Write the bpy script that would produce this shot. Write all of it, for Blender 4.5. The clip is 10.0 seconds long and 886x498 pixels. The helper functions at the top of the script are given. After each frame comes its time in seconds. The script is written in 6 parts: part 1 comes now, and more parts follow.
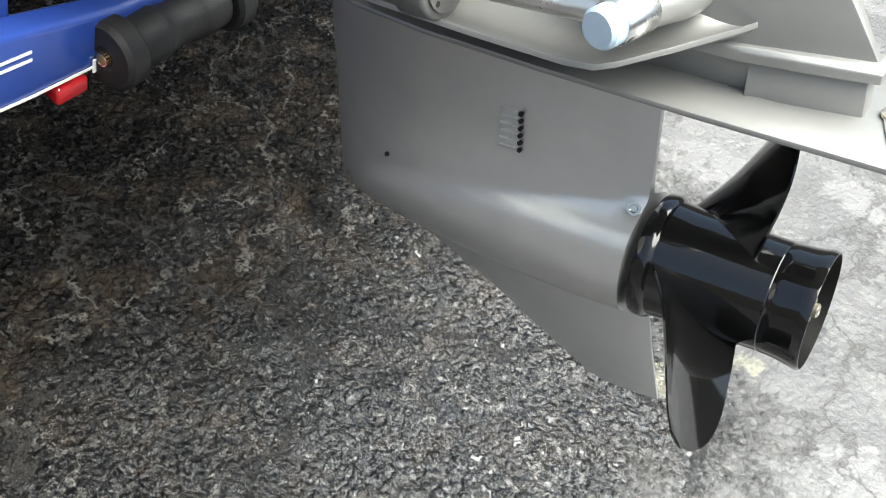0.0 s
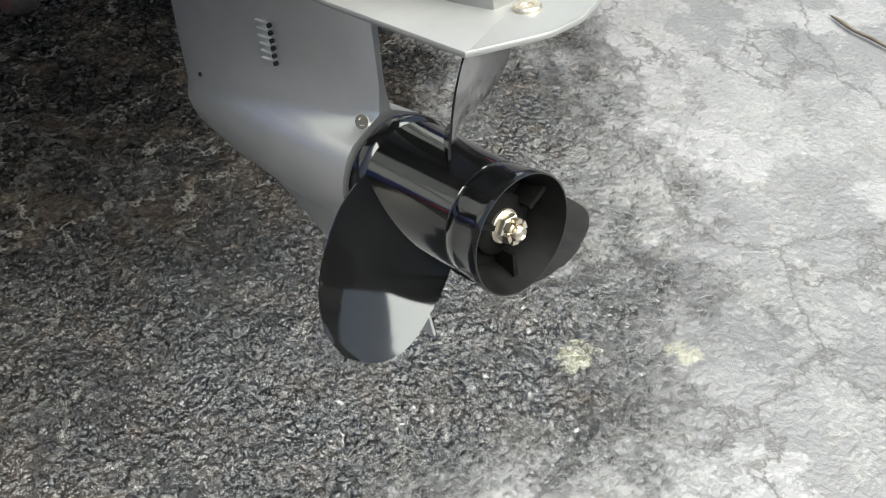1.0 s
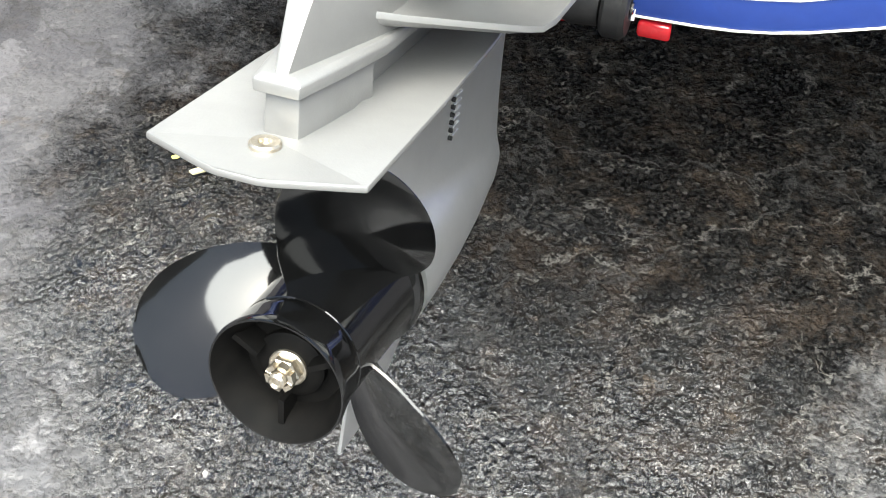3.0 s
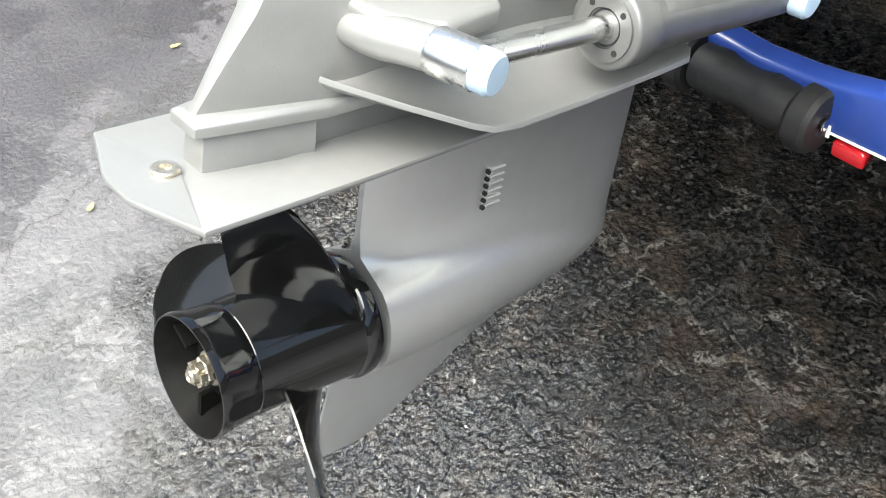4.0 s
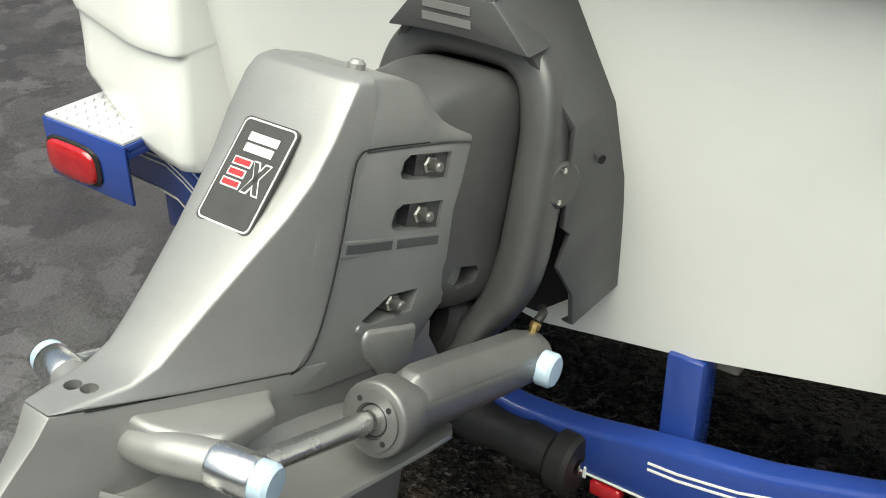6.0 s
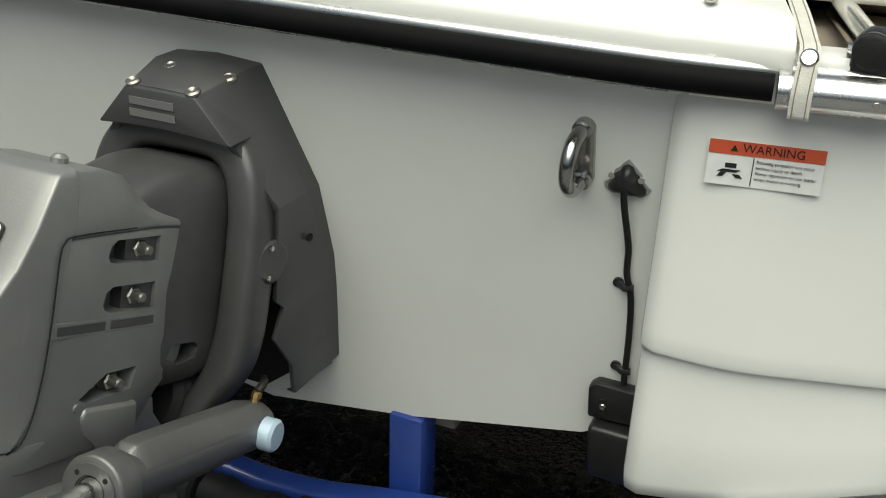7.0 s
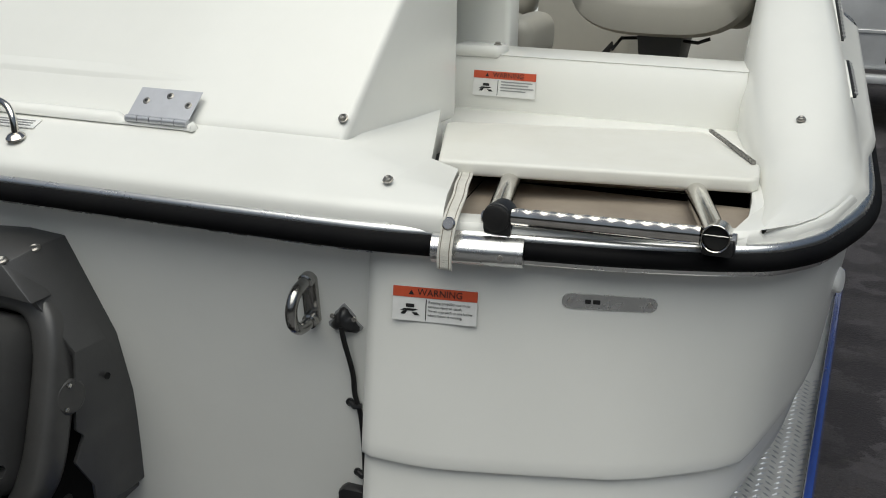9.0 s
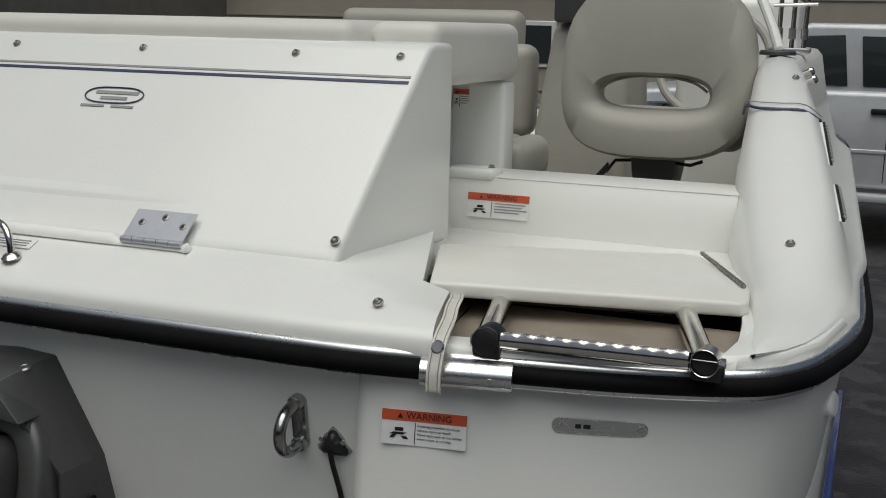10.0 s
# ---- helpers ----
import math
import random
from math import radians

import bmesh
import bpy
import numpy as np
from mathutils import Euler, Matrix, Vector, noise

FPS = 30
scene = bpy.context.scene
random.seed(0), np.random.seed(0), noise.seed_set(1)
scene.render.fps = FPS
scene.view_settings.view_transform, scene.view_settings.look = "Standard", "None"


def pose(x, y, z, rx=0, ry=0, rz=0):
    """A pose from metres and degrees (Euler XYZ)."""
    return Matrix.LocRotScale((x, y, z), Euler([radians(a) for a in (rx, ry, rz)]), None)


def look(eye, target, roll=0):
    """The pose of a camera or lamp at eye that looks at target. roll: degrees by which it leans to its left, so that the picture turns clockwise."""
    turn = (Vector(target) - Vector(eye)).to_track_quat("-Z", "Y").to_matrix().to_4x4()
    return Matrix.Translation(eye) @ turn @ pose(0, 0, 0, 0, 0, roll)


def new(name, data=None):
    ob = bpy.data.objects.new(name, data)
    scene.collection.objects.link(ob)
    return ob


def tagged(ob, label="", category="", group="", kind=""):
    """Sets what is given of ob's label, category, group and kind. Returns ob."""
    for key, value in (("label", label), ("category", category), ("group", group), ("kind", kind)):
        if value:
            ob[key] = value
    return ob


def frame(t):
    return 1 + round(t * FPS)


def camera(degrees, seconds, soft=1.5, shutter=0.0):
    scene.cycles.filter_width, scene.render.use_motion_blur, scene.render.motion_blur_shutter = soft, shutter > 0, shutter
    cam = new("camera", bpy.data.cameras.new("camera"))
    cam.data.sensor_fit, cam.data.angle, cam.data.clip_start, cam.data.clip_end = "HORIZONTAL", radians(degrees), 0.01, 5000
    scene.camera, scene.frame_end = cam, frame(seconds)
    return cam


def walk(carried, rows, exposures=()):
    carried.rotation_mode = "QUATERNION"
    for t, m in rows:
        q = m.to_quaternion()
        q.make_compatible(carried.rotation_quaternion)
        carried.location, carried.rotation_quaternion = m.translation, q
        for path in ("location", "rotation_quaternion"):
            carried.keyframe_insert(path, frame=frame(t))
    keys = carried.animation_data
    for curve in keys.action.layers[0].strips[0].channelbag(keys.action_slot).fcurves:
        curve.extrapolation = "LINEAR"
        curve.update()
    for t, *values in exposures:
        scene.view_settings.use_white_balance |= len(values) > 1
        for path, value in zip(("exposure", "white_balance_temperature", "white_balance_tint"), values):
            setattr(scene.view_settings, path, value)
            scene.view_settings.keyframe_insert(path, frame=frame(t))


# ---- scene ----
cam = camera(44.0, 10.0, soft=1.0)
PATH = [
    (0, (-0.998, -0.791, 1.394), (0.354, -0.293, 0.007), 18.8),
    (0.5, (-0.917, -1.002, 1.382), (0.347, -0.352, -0.025), 15.4),
    (1, (-0.667, -1.342, 1.397), (0.392, -0.414, -0.023), 8.7),
    (1.5, (-0.435, -1.418, 1.381), (0.426, -0.314, -0.047), 9.7),
    (2, (-0.142, -1.44, 1.401), (0.28, -0.166, -0.083), 5.5),
    (2.5, (0.159, -1.499, 1.419), (0.069, -0.13, -0.036), 0.1),
    (2.7, (0.243, -1.468, 1.421), (-0.005, -0.109, -0.025), -0.0),
    (3.8, (0.672, -1.113, 1.444), (-0.368, -0.187, 0.008), -6.0),
    (4, (0.74, -1.073, 1.468), (-0.396, -0.228, 0.055), -6.9),
    (4.5, (0.779, -1.033, 1.502), (-0.498, -0.222, 0.195), -7.8),
    (5, (0.754, -1.037, 1.529), (-0.541, -0.099, 0.327), -6.4),
    (5.5, (0.75, -1.045, 1.567), (-0.464, 0.095, 0.46), -3.5),
    (6, (0.747, -1.069, 1.59), (-0.305, 0.3, 0.58), -0.6),
    (6.2, (0.763, -1.077, 1.599), (-0.217, 0.369, 0.625), 0.2),
    (7.3, (0.974, -1.158, 1.627), (0.247, 0.519, 0.817), 1.7),
    (7.5, (1.049, -1.19, 1.627), (0.315, 0.504, 0.857), 1.4),
    (8, (1.205, -1.269, 1.633), (0.467, 0.462, 0.956), 0.8),
    (8.5, (1.26, -1.312, 1.692), (0.561, 0.445, 1.043), 0.9),
    (9, (1.27, -1.316, 1.749), (0.578, 0.462, 1.147), 1.1),
    (9.5, (1.275, -1.322, 1.766), (0.574, 0.484, 1.271), 1.4),
    (10, (1.288, -1.311, 1.762), (0.568, 0.511, 1.362), 1.3),
]
walk(cam, [(t, look(e, g, r)) for t, e, g, r in PATH], [(0, 1.92, 6500, 1), (1.5, 1.80, 6500, 1), (2.6, 2.16, 6450, 3), (3.6, 2.20, 6500, 3), (4.5, 2.08, 6500, 2), (5.2, 1.55, 6600, 0), (6.2, 0.92, 6800, -3), (7.4, -0.12, 6700, -1), (8.5, -0.22, 6500, 2), (10, -0.78, 6380, 5)])

# world and light: a bright overcast sky
world = bpy.data.worlds.new("world")
scene.world = world
world.use_nodes = True
wn = world.node_tree.nodes
sky = wn.new("ShaderNodeTexSky")
sky.sky_type, sky.sun_disc = "NISHITA", False
sky.sun_elevation, sky.sun_rotation = radians(72), radians(180)
sky.air_density, sky.dust_density, sky.ozone_density = 1.0, 6.0, 1.0
wn["Background"].inputs["Strength"].default_value = 0.074
world.node_tree.links.new(sky.outputs["Color"], wn["Background"].inputs["Color"])
sun = new("sun", bpy.data.lights.new("sun", "SUN"))
sun.data.energy, sun.data.angle, sun.data.color = 3.1, radians(72), (1.0, 0.985, 0.96)
sun.matrix_world = look((1.5, -4.6, 12), (0, 0, 0))


# ---------------------------------------------------------------- materials
def material(name, base, rough=0.5, metal=0.0, second=None, scale=8.0, amount=1.0, bump=0.0, bump_scale=200.0, rough_var=0.0,
             coat=0.0, spec=0.5):
    m = bpy.data.materials.new(name)
    m.use_nodes = True
    n, l = m.node_tree.nodes, m.node_tree.links
    b = n["Principled BSDF"]
    b.inputs["Base Color"].default_value = (*base, 1)
    b.inputs["Roughness"].default_value = rough
    b.inputs["Metallic"].default_value = metal
    b.inputs["Coat Weight"].default_value = coat
    b.inputs["Coat Roughness"].default_value = 0.08
    b.inputs["Specular IOR Level"].default_value = spec
    co = n.new("ShaderNodeTexCoord")
    if second:
        big = n.new("ShaderNodeTexNoise")
        big.inputs["Scale"].default_value, big.inputs["Detail"].default_value = scale, 7
        big.inputs["Roughness"].default_value = 0.65
        l.new(co.outputs["Object"], big.inputs["Vector"])
        ramp = n.new("ShaderNodeMapRange")
        ramp.inputs["From Min"].default_value, ramp.inputs["From Max"].default_value = 0.35, 0.72
        ramp.inputs["To Max"].default_value = amount
        l.new(big.outputs["Fac"], ramp.inputs["Value"])
        mix = n.new("ShaderNodeMix")
        mix.data_type = "RGBA"
        mix.inputs["A"].default_value, mix.inputs["B"].default_value = (*base, 1), (*second, 1)
        l.new(ramp.outputs["Result"], mix.inputs["Factor"])
        l.new(mix.outputs["Result"], b.inputs["Base Color"])
        if rough_var:
            rr = n.new("ShaderNodeMapRange")
            rr.inputs["To Min"].default_value, rr.inputs["To Max"].default_value = rough - rough_var, rough + rough_var
            l.new(big.outputs["Fac"], rr.inputs["Value"])
            l.new(rr.outputs["Result"], b.inputs["Roughness"])
    if bump:
        fine = n.new("ShaderNodeTexNoise")
        fine.inputs["Scale"].default_value, fine.inputs["Detail"].default_value = bump_scale, 4
        l.new(co.outputs["Object"], fine.inputs["Vector"])
        bp = n.new("ShaderNodeBump")
        bp.inputs["Strength"].default_value, bp.inputs["Distance"].default_value = bump, 0.002
        l.new(fine.outputs["Fac"], bp.inputs["Height"])
        l.new(bp.outputs["Normal"], b.inputs["Normal"])
    return m


GELCOAT = material("gelcoat", (0.82, 0.82, 0.78), 0.26, second=(0.76, 0.76, 0.72), scale=3, amount=0.6, coat=0.15)
# well floor colour, darkened to hold the shade under the lid
SHADED_TAN = material("shaded_tan_floor", (0.31, 0.265, 0.215), 0.5, second=(0.24, 0.20, 0.16), scale=12)
NONSKID = material("nonskid_gelcoat", (0.77, 0.765, 0.715), 0.45, second=(0.71, 0.70, 0.64), scale=6, bump=0.12, bump_scale=500)
VINYL = material("vinyl", (0.40, 0.385, 0.335), 0.45, second=(0.36, 0.345, 0.30), scale=5, bump=0.07, bump_scale=300)
PAINT = material("drive_paint", (0.30, 0.298, 0.290), 0.42, 0.55, second=(0.25, 0.248, 0.241), scale=9, amount=0.8, bump=0.10,
                 bump_scale=420, rough_var=0.06)
# the drive paint again, lightened to paint in light on the lower leg
PAINT_LIT = material("drive_paint_lit", (0.56, 0.557, 0.547), 0.33, 0.75, second=(0.47, 0.467, 0.457), scale=7, amount=0.8, bump=0.08,
                     bump_scale=420, rough_var=0.06)
FORKPAINT = material("fork_paint", (0.115, 0.114, 0.113), 0.40, 0.55, second=(0.092, 0.091, 0.090), scale=12, bump=0.10, bump_scale=420, rough_var=0.05)
DARKPAINT = material("shield_paint", (0.095, 0.095, 0.096), 0.42, 0.4, second=(0.078, 0.078, 0.079), scale=9, bump=0.15, bump_scale=400)
BLACK = material("gloss_black", (0.003, 0.003, 0.003), 0.08, second=(0.006, 0.006, 0.006), scale=20, coat=0.25, bump=0.04, bump_scale=60, spec=0.5)
BLACK.node_tree.nodes["Principled BSDF"].inputs["Coat IOR"].default_value = 1.55
BORE = material("dull_black", (0.003, 0.003, 0.003), 0.6, second=(0.007, 0.0065, 0.006), scale=40, spec=0.08)
LEAF = material("dry_leaf", (0.55, 0.50, 0.12), 0.6, second=(0.42, 0.36, 0.12), scale=90)
RAMPAINT = material("ram_paint", (0.165, 0.164, 0.162), 0.40, 0.55, second=(0.135, 0.134, 0.132), scale=12, bump=0.12, bump_scale=420, rough_var=0.05)
RUBBER = material("black_rubber", (0.011, 0.011, 0.012), 0.5, second=(0.022, 0.021, 0.020), scale=18, bump=0.3, bump_scale=150, spec=0.28)
RAILRUBBER = material("rail_rubber", (0.005, 0.005, 0.006), 0.6, second=(0.009, 0.009, 0.009), scale=9, bump=0.1, bump_scale=90, spec=0.06)
STEEL = material("dull_stainless", (0.44, 0.43, 0.41), 0.20, 1.0, second=(0.30, 0.29, 0.27), scale=30, rough_var=0.08)
PLASTIC = material("black_plastic", (0.012, 0.012, 0.013), 0.35, second=(0.02, 0.02, 0.02), scale=30)
CHROME = material("stainless", (0.72, 0.70, 0.66), 0.14, 1.0, second=(0.55, 0.52, 0.48), scale=25, rough_var=0.06)
ALU = material("aluminium", (0.74, 0.74, 0.73), 0.28, 1.0, second=(0.62, 0.62, 0.61), scale=14, rough_var=0.08)
SATIN = material("satin_metal", (0.54, 0.55, 0.58), 0.40, 0.6, second=(0.46, 0.47, 0.50), scale=20, rough_var=0.08)
TREAD = material("tread_aluminium", (0.68, 0.68, 0.67), 0.42, 0.35, second=(0.58, 0.58, 0.57), scale=20, rough_var=0.08)
ZINC = material("zinc_cap", (0.50, 0.62, 0.73), 0.42, 0.25, second=(0.42, 0.54, 0.66), scale=40, bump=0.2, bump_scale=300)
BRASS = material("bronze", (0.42, 0.36, 0.27), 0.3, 0.9, second=(0.7, 0.66, 0.58), scale=90)
BRASSFIT = material("brass", (0.45, 0.32, 0.13), 0.35, 0.9, second=(0.3, 0.2, 0.08), scale=60)
BLUE = material("blue_enamel", (0.022, 0.056, 0.27), 0.20, second=(0.018, 0.045, 0.22), scale=6, coat=0.5, bump=0.08, bump_scale=40)
WHITE = material("white_film", (0.82, 0.82, 0.80), 0.35, second=(0.74, 0.74, 0.72), scale=40)
ORANGE = material("orange_film", (0.60, 0.095, 0.04), 0.35, second=(0.52, 0.085, 0.04), scale=40)
INK = material("black_ink", (0.015, 0.015, 0.015), 0.45)
GREYINK = material("grey_ink", (0.30, 0.30, 0.30), 0.5)
REDINK = material("red_film", (0.55, 0.03, 0.035), 0.3)
REDLENS = material("red_lens", (0.42, 0.012, 0.018), 0.12, second=(0.30, 0.008, 0.012), scale=60, coat=0.6)
NAVY = material("navy_tape", (0.05, 0.06, 0.12), 0.3)
DARKBOX = material("sticker_black", (0.035, 0.033, 0.032), 0.4, second=(0.05, 0.048, 0.046), scale=30)
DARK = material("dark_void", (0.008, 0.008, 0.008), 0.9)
SILVER = material("truck_silver", (0.60, 0.61, 0.62), 0.35, 0.2, second=(0.48, 0.49, 0.50), scale=3, coat=0.5)
GLASS = material("tinted_glass", (0.035, 0.042, 0.042), 0.06)
SIDING = material("beige_siding", (0.38, 0.34, 0.28), 0.7, second=(0.33, 0.29, 0.24), scale=2, bump=0.3, bump_scale=30)
SKYBLOCK = material("sky_block", (0.16, 0.15, 0.13), 0.8, second=(0.12, 0.115, 0.10), scale=2, bump=0.3, bump_scale=30)
TWIG = material("dark_bark", (0.07, 0.058, 0.045), 0.8, second=(0.12, 0.10, 0.08), scale=60)
SNAP = material("worn_snap", (0.33, 0.32, 0.30), 0.34, 0.8, second=(0.22, 0.21, 0.19), scale=90)
STRAW = material("straw", (0.62, 0.56, 0.36), 0.7, second=(0.5, 0.44, 0.27), scale=80)
WEB = material("white_webbing", (0.72, 0.70, 0.64), 0.75, second=(0.62, 0.60, 0.54), scale=60, bump=0.8, bump_scale=700)
BOLSTER = material("bolster_vinyl", (0.70, 0.685, 0.63), 0.45, second=(0.64, 0.625, 0.57), scale=5, bump=0.07, bump_scale=300)
CARPET = material("carpet", (0.24, 0.21, 0.17), 0.95, second=(0.3, 0.27, 0.22), scale=40, bump=1.0, bump_scale=500)


# oval of damp ground and painted boat shade: centre x, y and radii
DAMP_SHADE = (0.02, 0.44, 1.06, 1.30)


def asphalt_material():
    m = bpy.data.materials.new("asphalt")
    m.use_nodes = True
    n, l = m.node_tree.nodes, m.node_tree.links
    b = n["Principled BSDF"]
    co = n.new("ShaderNodeTexCoord")

    def noise_node(scale, detail=6.0, rough=0.6):
        t = n.new("ShaderNodeTexNoise")
        t.inputs["Scale"].default_value, t.inputs["Detail"].default_value, t.inputs["Roughness"].default_value = scale, detail, rough
        l.new(co.outputs["Object"], t.inputs["Vector"])
        return t

    def ranged(sock, a, z, lo=0.0, hi=1.0):
        r = n.new("ShaderNodeMapRange")
        for key, v in zip(("From Min", "From Max", "To Min", "To Max"), (a, z, lo, hi)):
            r.inputs[key].default_value = v
        l.new(sock, r.inputs["Value"])
        return r.outputs["Result"]

    def mixed(fac, a, z):
        x = n.new("ShaderNodeMix")
        x.data_type = "RGBA"
        l.new(fac, x.inputs["Factor"])
        for key, v in (("A", a), ("B", z)):
            if isinstance(v, tuple):
                x.inputs[key].default_value = (*v, 1)
            else:
                l.new(v, x.inputs[key])
        return x.outputs["Result"]

    stone = n.new("ShaderNodeTexVoronoi")
    stone.inputs["Scale"].default_value = 115
    l.new(co.outputs["Object"], stone.inputs["Vector"])
    big, mid, fine, rust = noise_node(1.1), noise_node(7.0), noise_node(90, 8, 0.75), noise_node(11.0, 6, 0.75)
    sep = n.new("ShaderNodeSeparateColor")
    l.new(stone.outputs["Color"], sep.inputs["Color"])
    # dry grey asphalt with paler worn patches
    col = mixed(ranged(mid.outputs["Fac"], 0.35, 0.7), (0.085, 0.085, 0.088), (0.13, 0.129, 0.13))
    col = mixed(ranged(big.outputs["Fac"], 0.42, 0.66, 0, 0.6), col, (0.155, 0.153, 0.154))
    col = mixed(ranged(rust.outputs["Fac"], 0.58, 0.78, 0, 0.6), col, (0.16, 0.125, 0.085))
    col = mixed(ranged(sep.outputs["Red"], 0.6, 1.0, 0, 0.12), col, (0.30, 0.297, 0.288))
    col = mixed(ranged(sep.outputs["Green"], 0.7, 1.0, 0, 0.35), col, (0.035, 0.035, 0.036))
    col = mixed(ranged(fine.outputs["Fac"], 0.55, 0.75, 0, 0.25), col, (0.30, 0.296, 0.285))
    col = mixed(ranged(noise_node(240, 6, 0.85).outputs["Fac"], 0.50, 0.70, 0, 0.25), col, (0.27, 0.267, 0.26))
    col = mixed(ranged(noise_node(150, 6, 0.85).outputs["Fac"], 0.54, 0.72, 0, 0.35), col, (0.055, 0.054, 0.054))
    flake = n.new("ShaderNodeTexVoronoi")
    flake.inputs["Scale"].default_value = 9.0
    bent = n.new("ShaderNodeMix")
    bent.data_type = "VECTOR"
    bent.inputs["Factor"].default_value = 0.30
    l.new(co.outputs["Object"], bent.inputs["A"])
    l.new(noise_node(7.0, 7, 0.7).outputs["Color"], bent.inputs["B"])
    l.new(bent.outputs["Result"], flake.inputs["Vector"])
    fsep = n.new("ShaderNodeSeparateColor")
    l.new(flake.outputs["Color"], fsep.inputs["Color"])
    col = mixed(ranged(fsep.outputs["Red"], 0.62, 0.66, 0, 0.6), col, (0.185, 0.182, 0.186))
    col = mixed(ranged(fsep.outputs["Green"], 0.66, 0.70, 0, 0.6), col, (0.070, 0.069, 0.073))
    # old damp patch under the drive, boat's shade painted in, with an uneven edge
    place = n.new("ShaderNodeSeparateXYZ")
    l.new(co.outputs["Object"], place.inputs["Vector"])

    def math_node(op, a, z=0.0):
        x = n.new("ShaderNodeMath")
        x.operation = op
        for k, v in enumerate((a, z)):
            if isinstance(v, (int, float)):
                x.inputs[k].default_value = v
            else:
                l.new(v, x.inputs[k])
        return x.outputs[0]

    wide = math_node("ABSOLUTE", math_node("ADD", place.outputs["X"], -DAMP_SHADE[0]))
    dx = math_node("DIVIDE", math_node("ADD", wide, math_node("MULTIPLY", math_node("ADD", place.outputs["Y"], 0.35), 0.22)), DAMP_SHADE[2])
    dy = math_node("DIVIDE", math_node("ADD", place.outputs["Y"], -DAMP_SHADE[1]), DAMP_SHADE[3])
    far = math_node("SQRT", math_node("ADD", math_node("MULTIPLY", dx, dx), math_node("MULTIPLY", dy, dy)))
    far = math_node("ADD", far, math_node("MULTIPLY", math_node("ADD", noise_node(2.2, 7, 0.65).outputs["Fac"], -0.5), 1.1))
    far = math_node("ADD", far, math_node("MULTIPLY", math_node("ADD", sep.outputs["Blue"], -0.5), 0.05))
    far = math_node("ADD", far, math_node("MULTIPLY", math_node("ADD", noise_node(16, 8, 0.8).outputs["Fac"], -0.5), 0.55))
    damp_shade = ranged(far, 0.86, 1.12, 1.0, 0.0)
    # colour multiplied down for the wet and for the boat's shade together
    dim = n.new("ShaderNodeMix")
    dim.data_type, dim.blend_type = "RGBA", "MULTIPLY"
    l.new(damp_shade, dim.inputs["Factor"])
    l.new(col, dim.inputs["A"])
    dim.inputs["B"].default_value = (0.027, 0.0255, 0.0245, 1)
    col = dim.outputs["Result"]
    # shade painted into the colour to port and ahead under the hull
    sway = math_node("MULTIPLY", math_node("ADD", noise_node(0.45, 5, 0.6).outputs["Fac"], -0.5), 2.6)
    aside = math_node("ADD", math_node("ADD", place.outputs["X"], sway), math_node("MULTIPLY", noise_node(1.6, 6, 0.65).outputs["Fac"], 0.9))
    yard_shade = n.new("ShaderNodeMix")
    yard_shade.data_type, yard_shade.blend_type = "RGBA", "MULTIPLY"
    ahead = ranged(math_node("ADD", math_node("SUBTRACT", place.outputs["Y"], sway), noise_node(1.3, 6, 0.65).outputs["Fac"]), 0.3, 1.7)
    l.new(math_node("MAXIMUM", ranged(aside, 0.45, -1.2, 0.0, 1.0), ahead), yard_shade.inputs["Factor"])
    l.new(col, yard_shade.inputs["A"])
    yard_shade.inputs["B"].default_value = (0.45, 0.43, 0.455, 1)
    col = yard_shade.outputs["Result"]
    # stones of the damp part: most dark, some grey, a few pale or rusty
    col = mixed(math_node("MULTIPLY", damp_shade, ranged(sep.outputs["Blue"], 0.6, 0.95, 0, 0.28)), col, (0.05, 0.047, 0.044))
    col = mixed(math_node("MULTIPLY", damp_shade, ranged(sep.outputs["Red"], 0.92, 0.97, 0, 0.22)), col, (0.15, 0.145, 0.138))
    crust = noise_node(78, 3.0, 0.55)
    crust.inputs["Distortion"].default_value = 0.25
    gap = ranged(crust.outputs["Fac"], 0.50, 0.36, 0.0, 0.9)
    col = mixed(math_node("MULTIPLY", gap, ranged(damp_shade, 0, 1, 0.0, 1.0)), col, (0.008, 0.008, 0.008))
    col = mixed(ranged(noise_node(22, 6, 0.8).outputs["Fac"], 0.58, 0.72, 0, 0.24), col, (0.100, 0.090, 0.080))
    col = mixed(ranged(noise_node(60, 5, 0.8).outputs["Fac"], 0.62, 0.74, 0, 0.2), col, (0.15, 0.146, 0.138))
    col = mixed(math_node("MULTIPLY", damp_shade, ranged(noise_node(6.5, 8, 0.78).outputs["Fac"], 0.48, 0.64, 0, 0.6)), col, (0.040, 0.030, 0.023))
    crack = n.new("ShaderNodeTexVoronoi")
    crack.feature = "DISTANCE_TO_EDGE"
    crack.inputs["Scale"].default_value = 2.1
    warp = n.new("ShaderNodeMix")
    warp.data_type = "VECTOR"
    warp.inputs["Factor"].default_value = 0.22
    l.new(co.outputs["Object"], warp.inputs["A"])
    l.new(noise_node(5.0, 8, 0.7).outputs["Color"], warp.inputs["B"])
    l.new(warp.outputs["Result"], crack.inputs["Vector"])
    line = math_node("MULTIPLY", ranged(crack.outputs["Distance"], 0.0, 0.012, 0.9, 0.0), ranged(noise_node(3.0, 3).outputs["Fac"], 0.30, 0.42))
    col = mixed(line, col, (0.05, 0.048, 0.047))
    # pale mineral veins in the damp crust
    vein = n.new("ShaderNodeTexVoronoi")
    vein.feature = "DISTANCE_TO_EDGE"
    vein.inputs["Scale"].default_value = 5.5
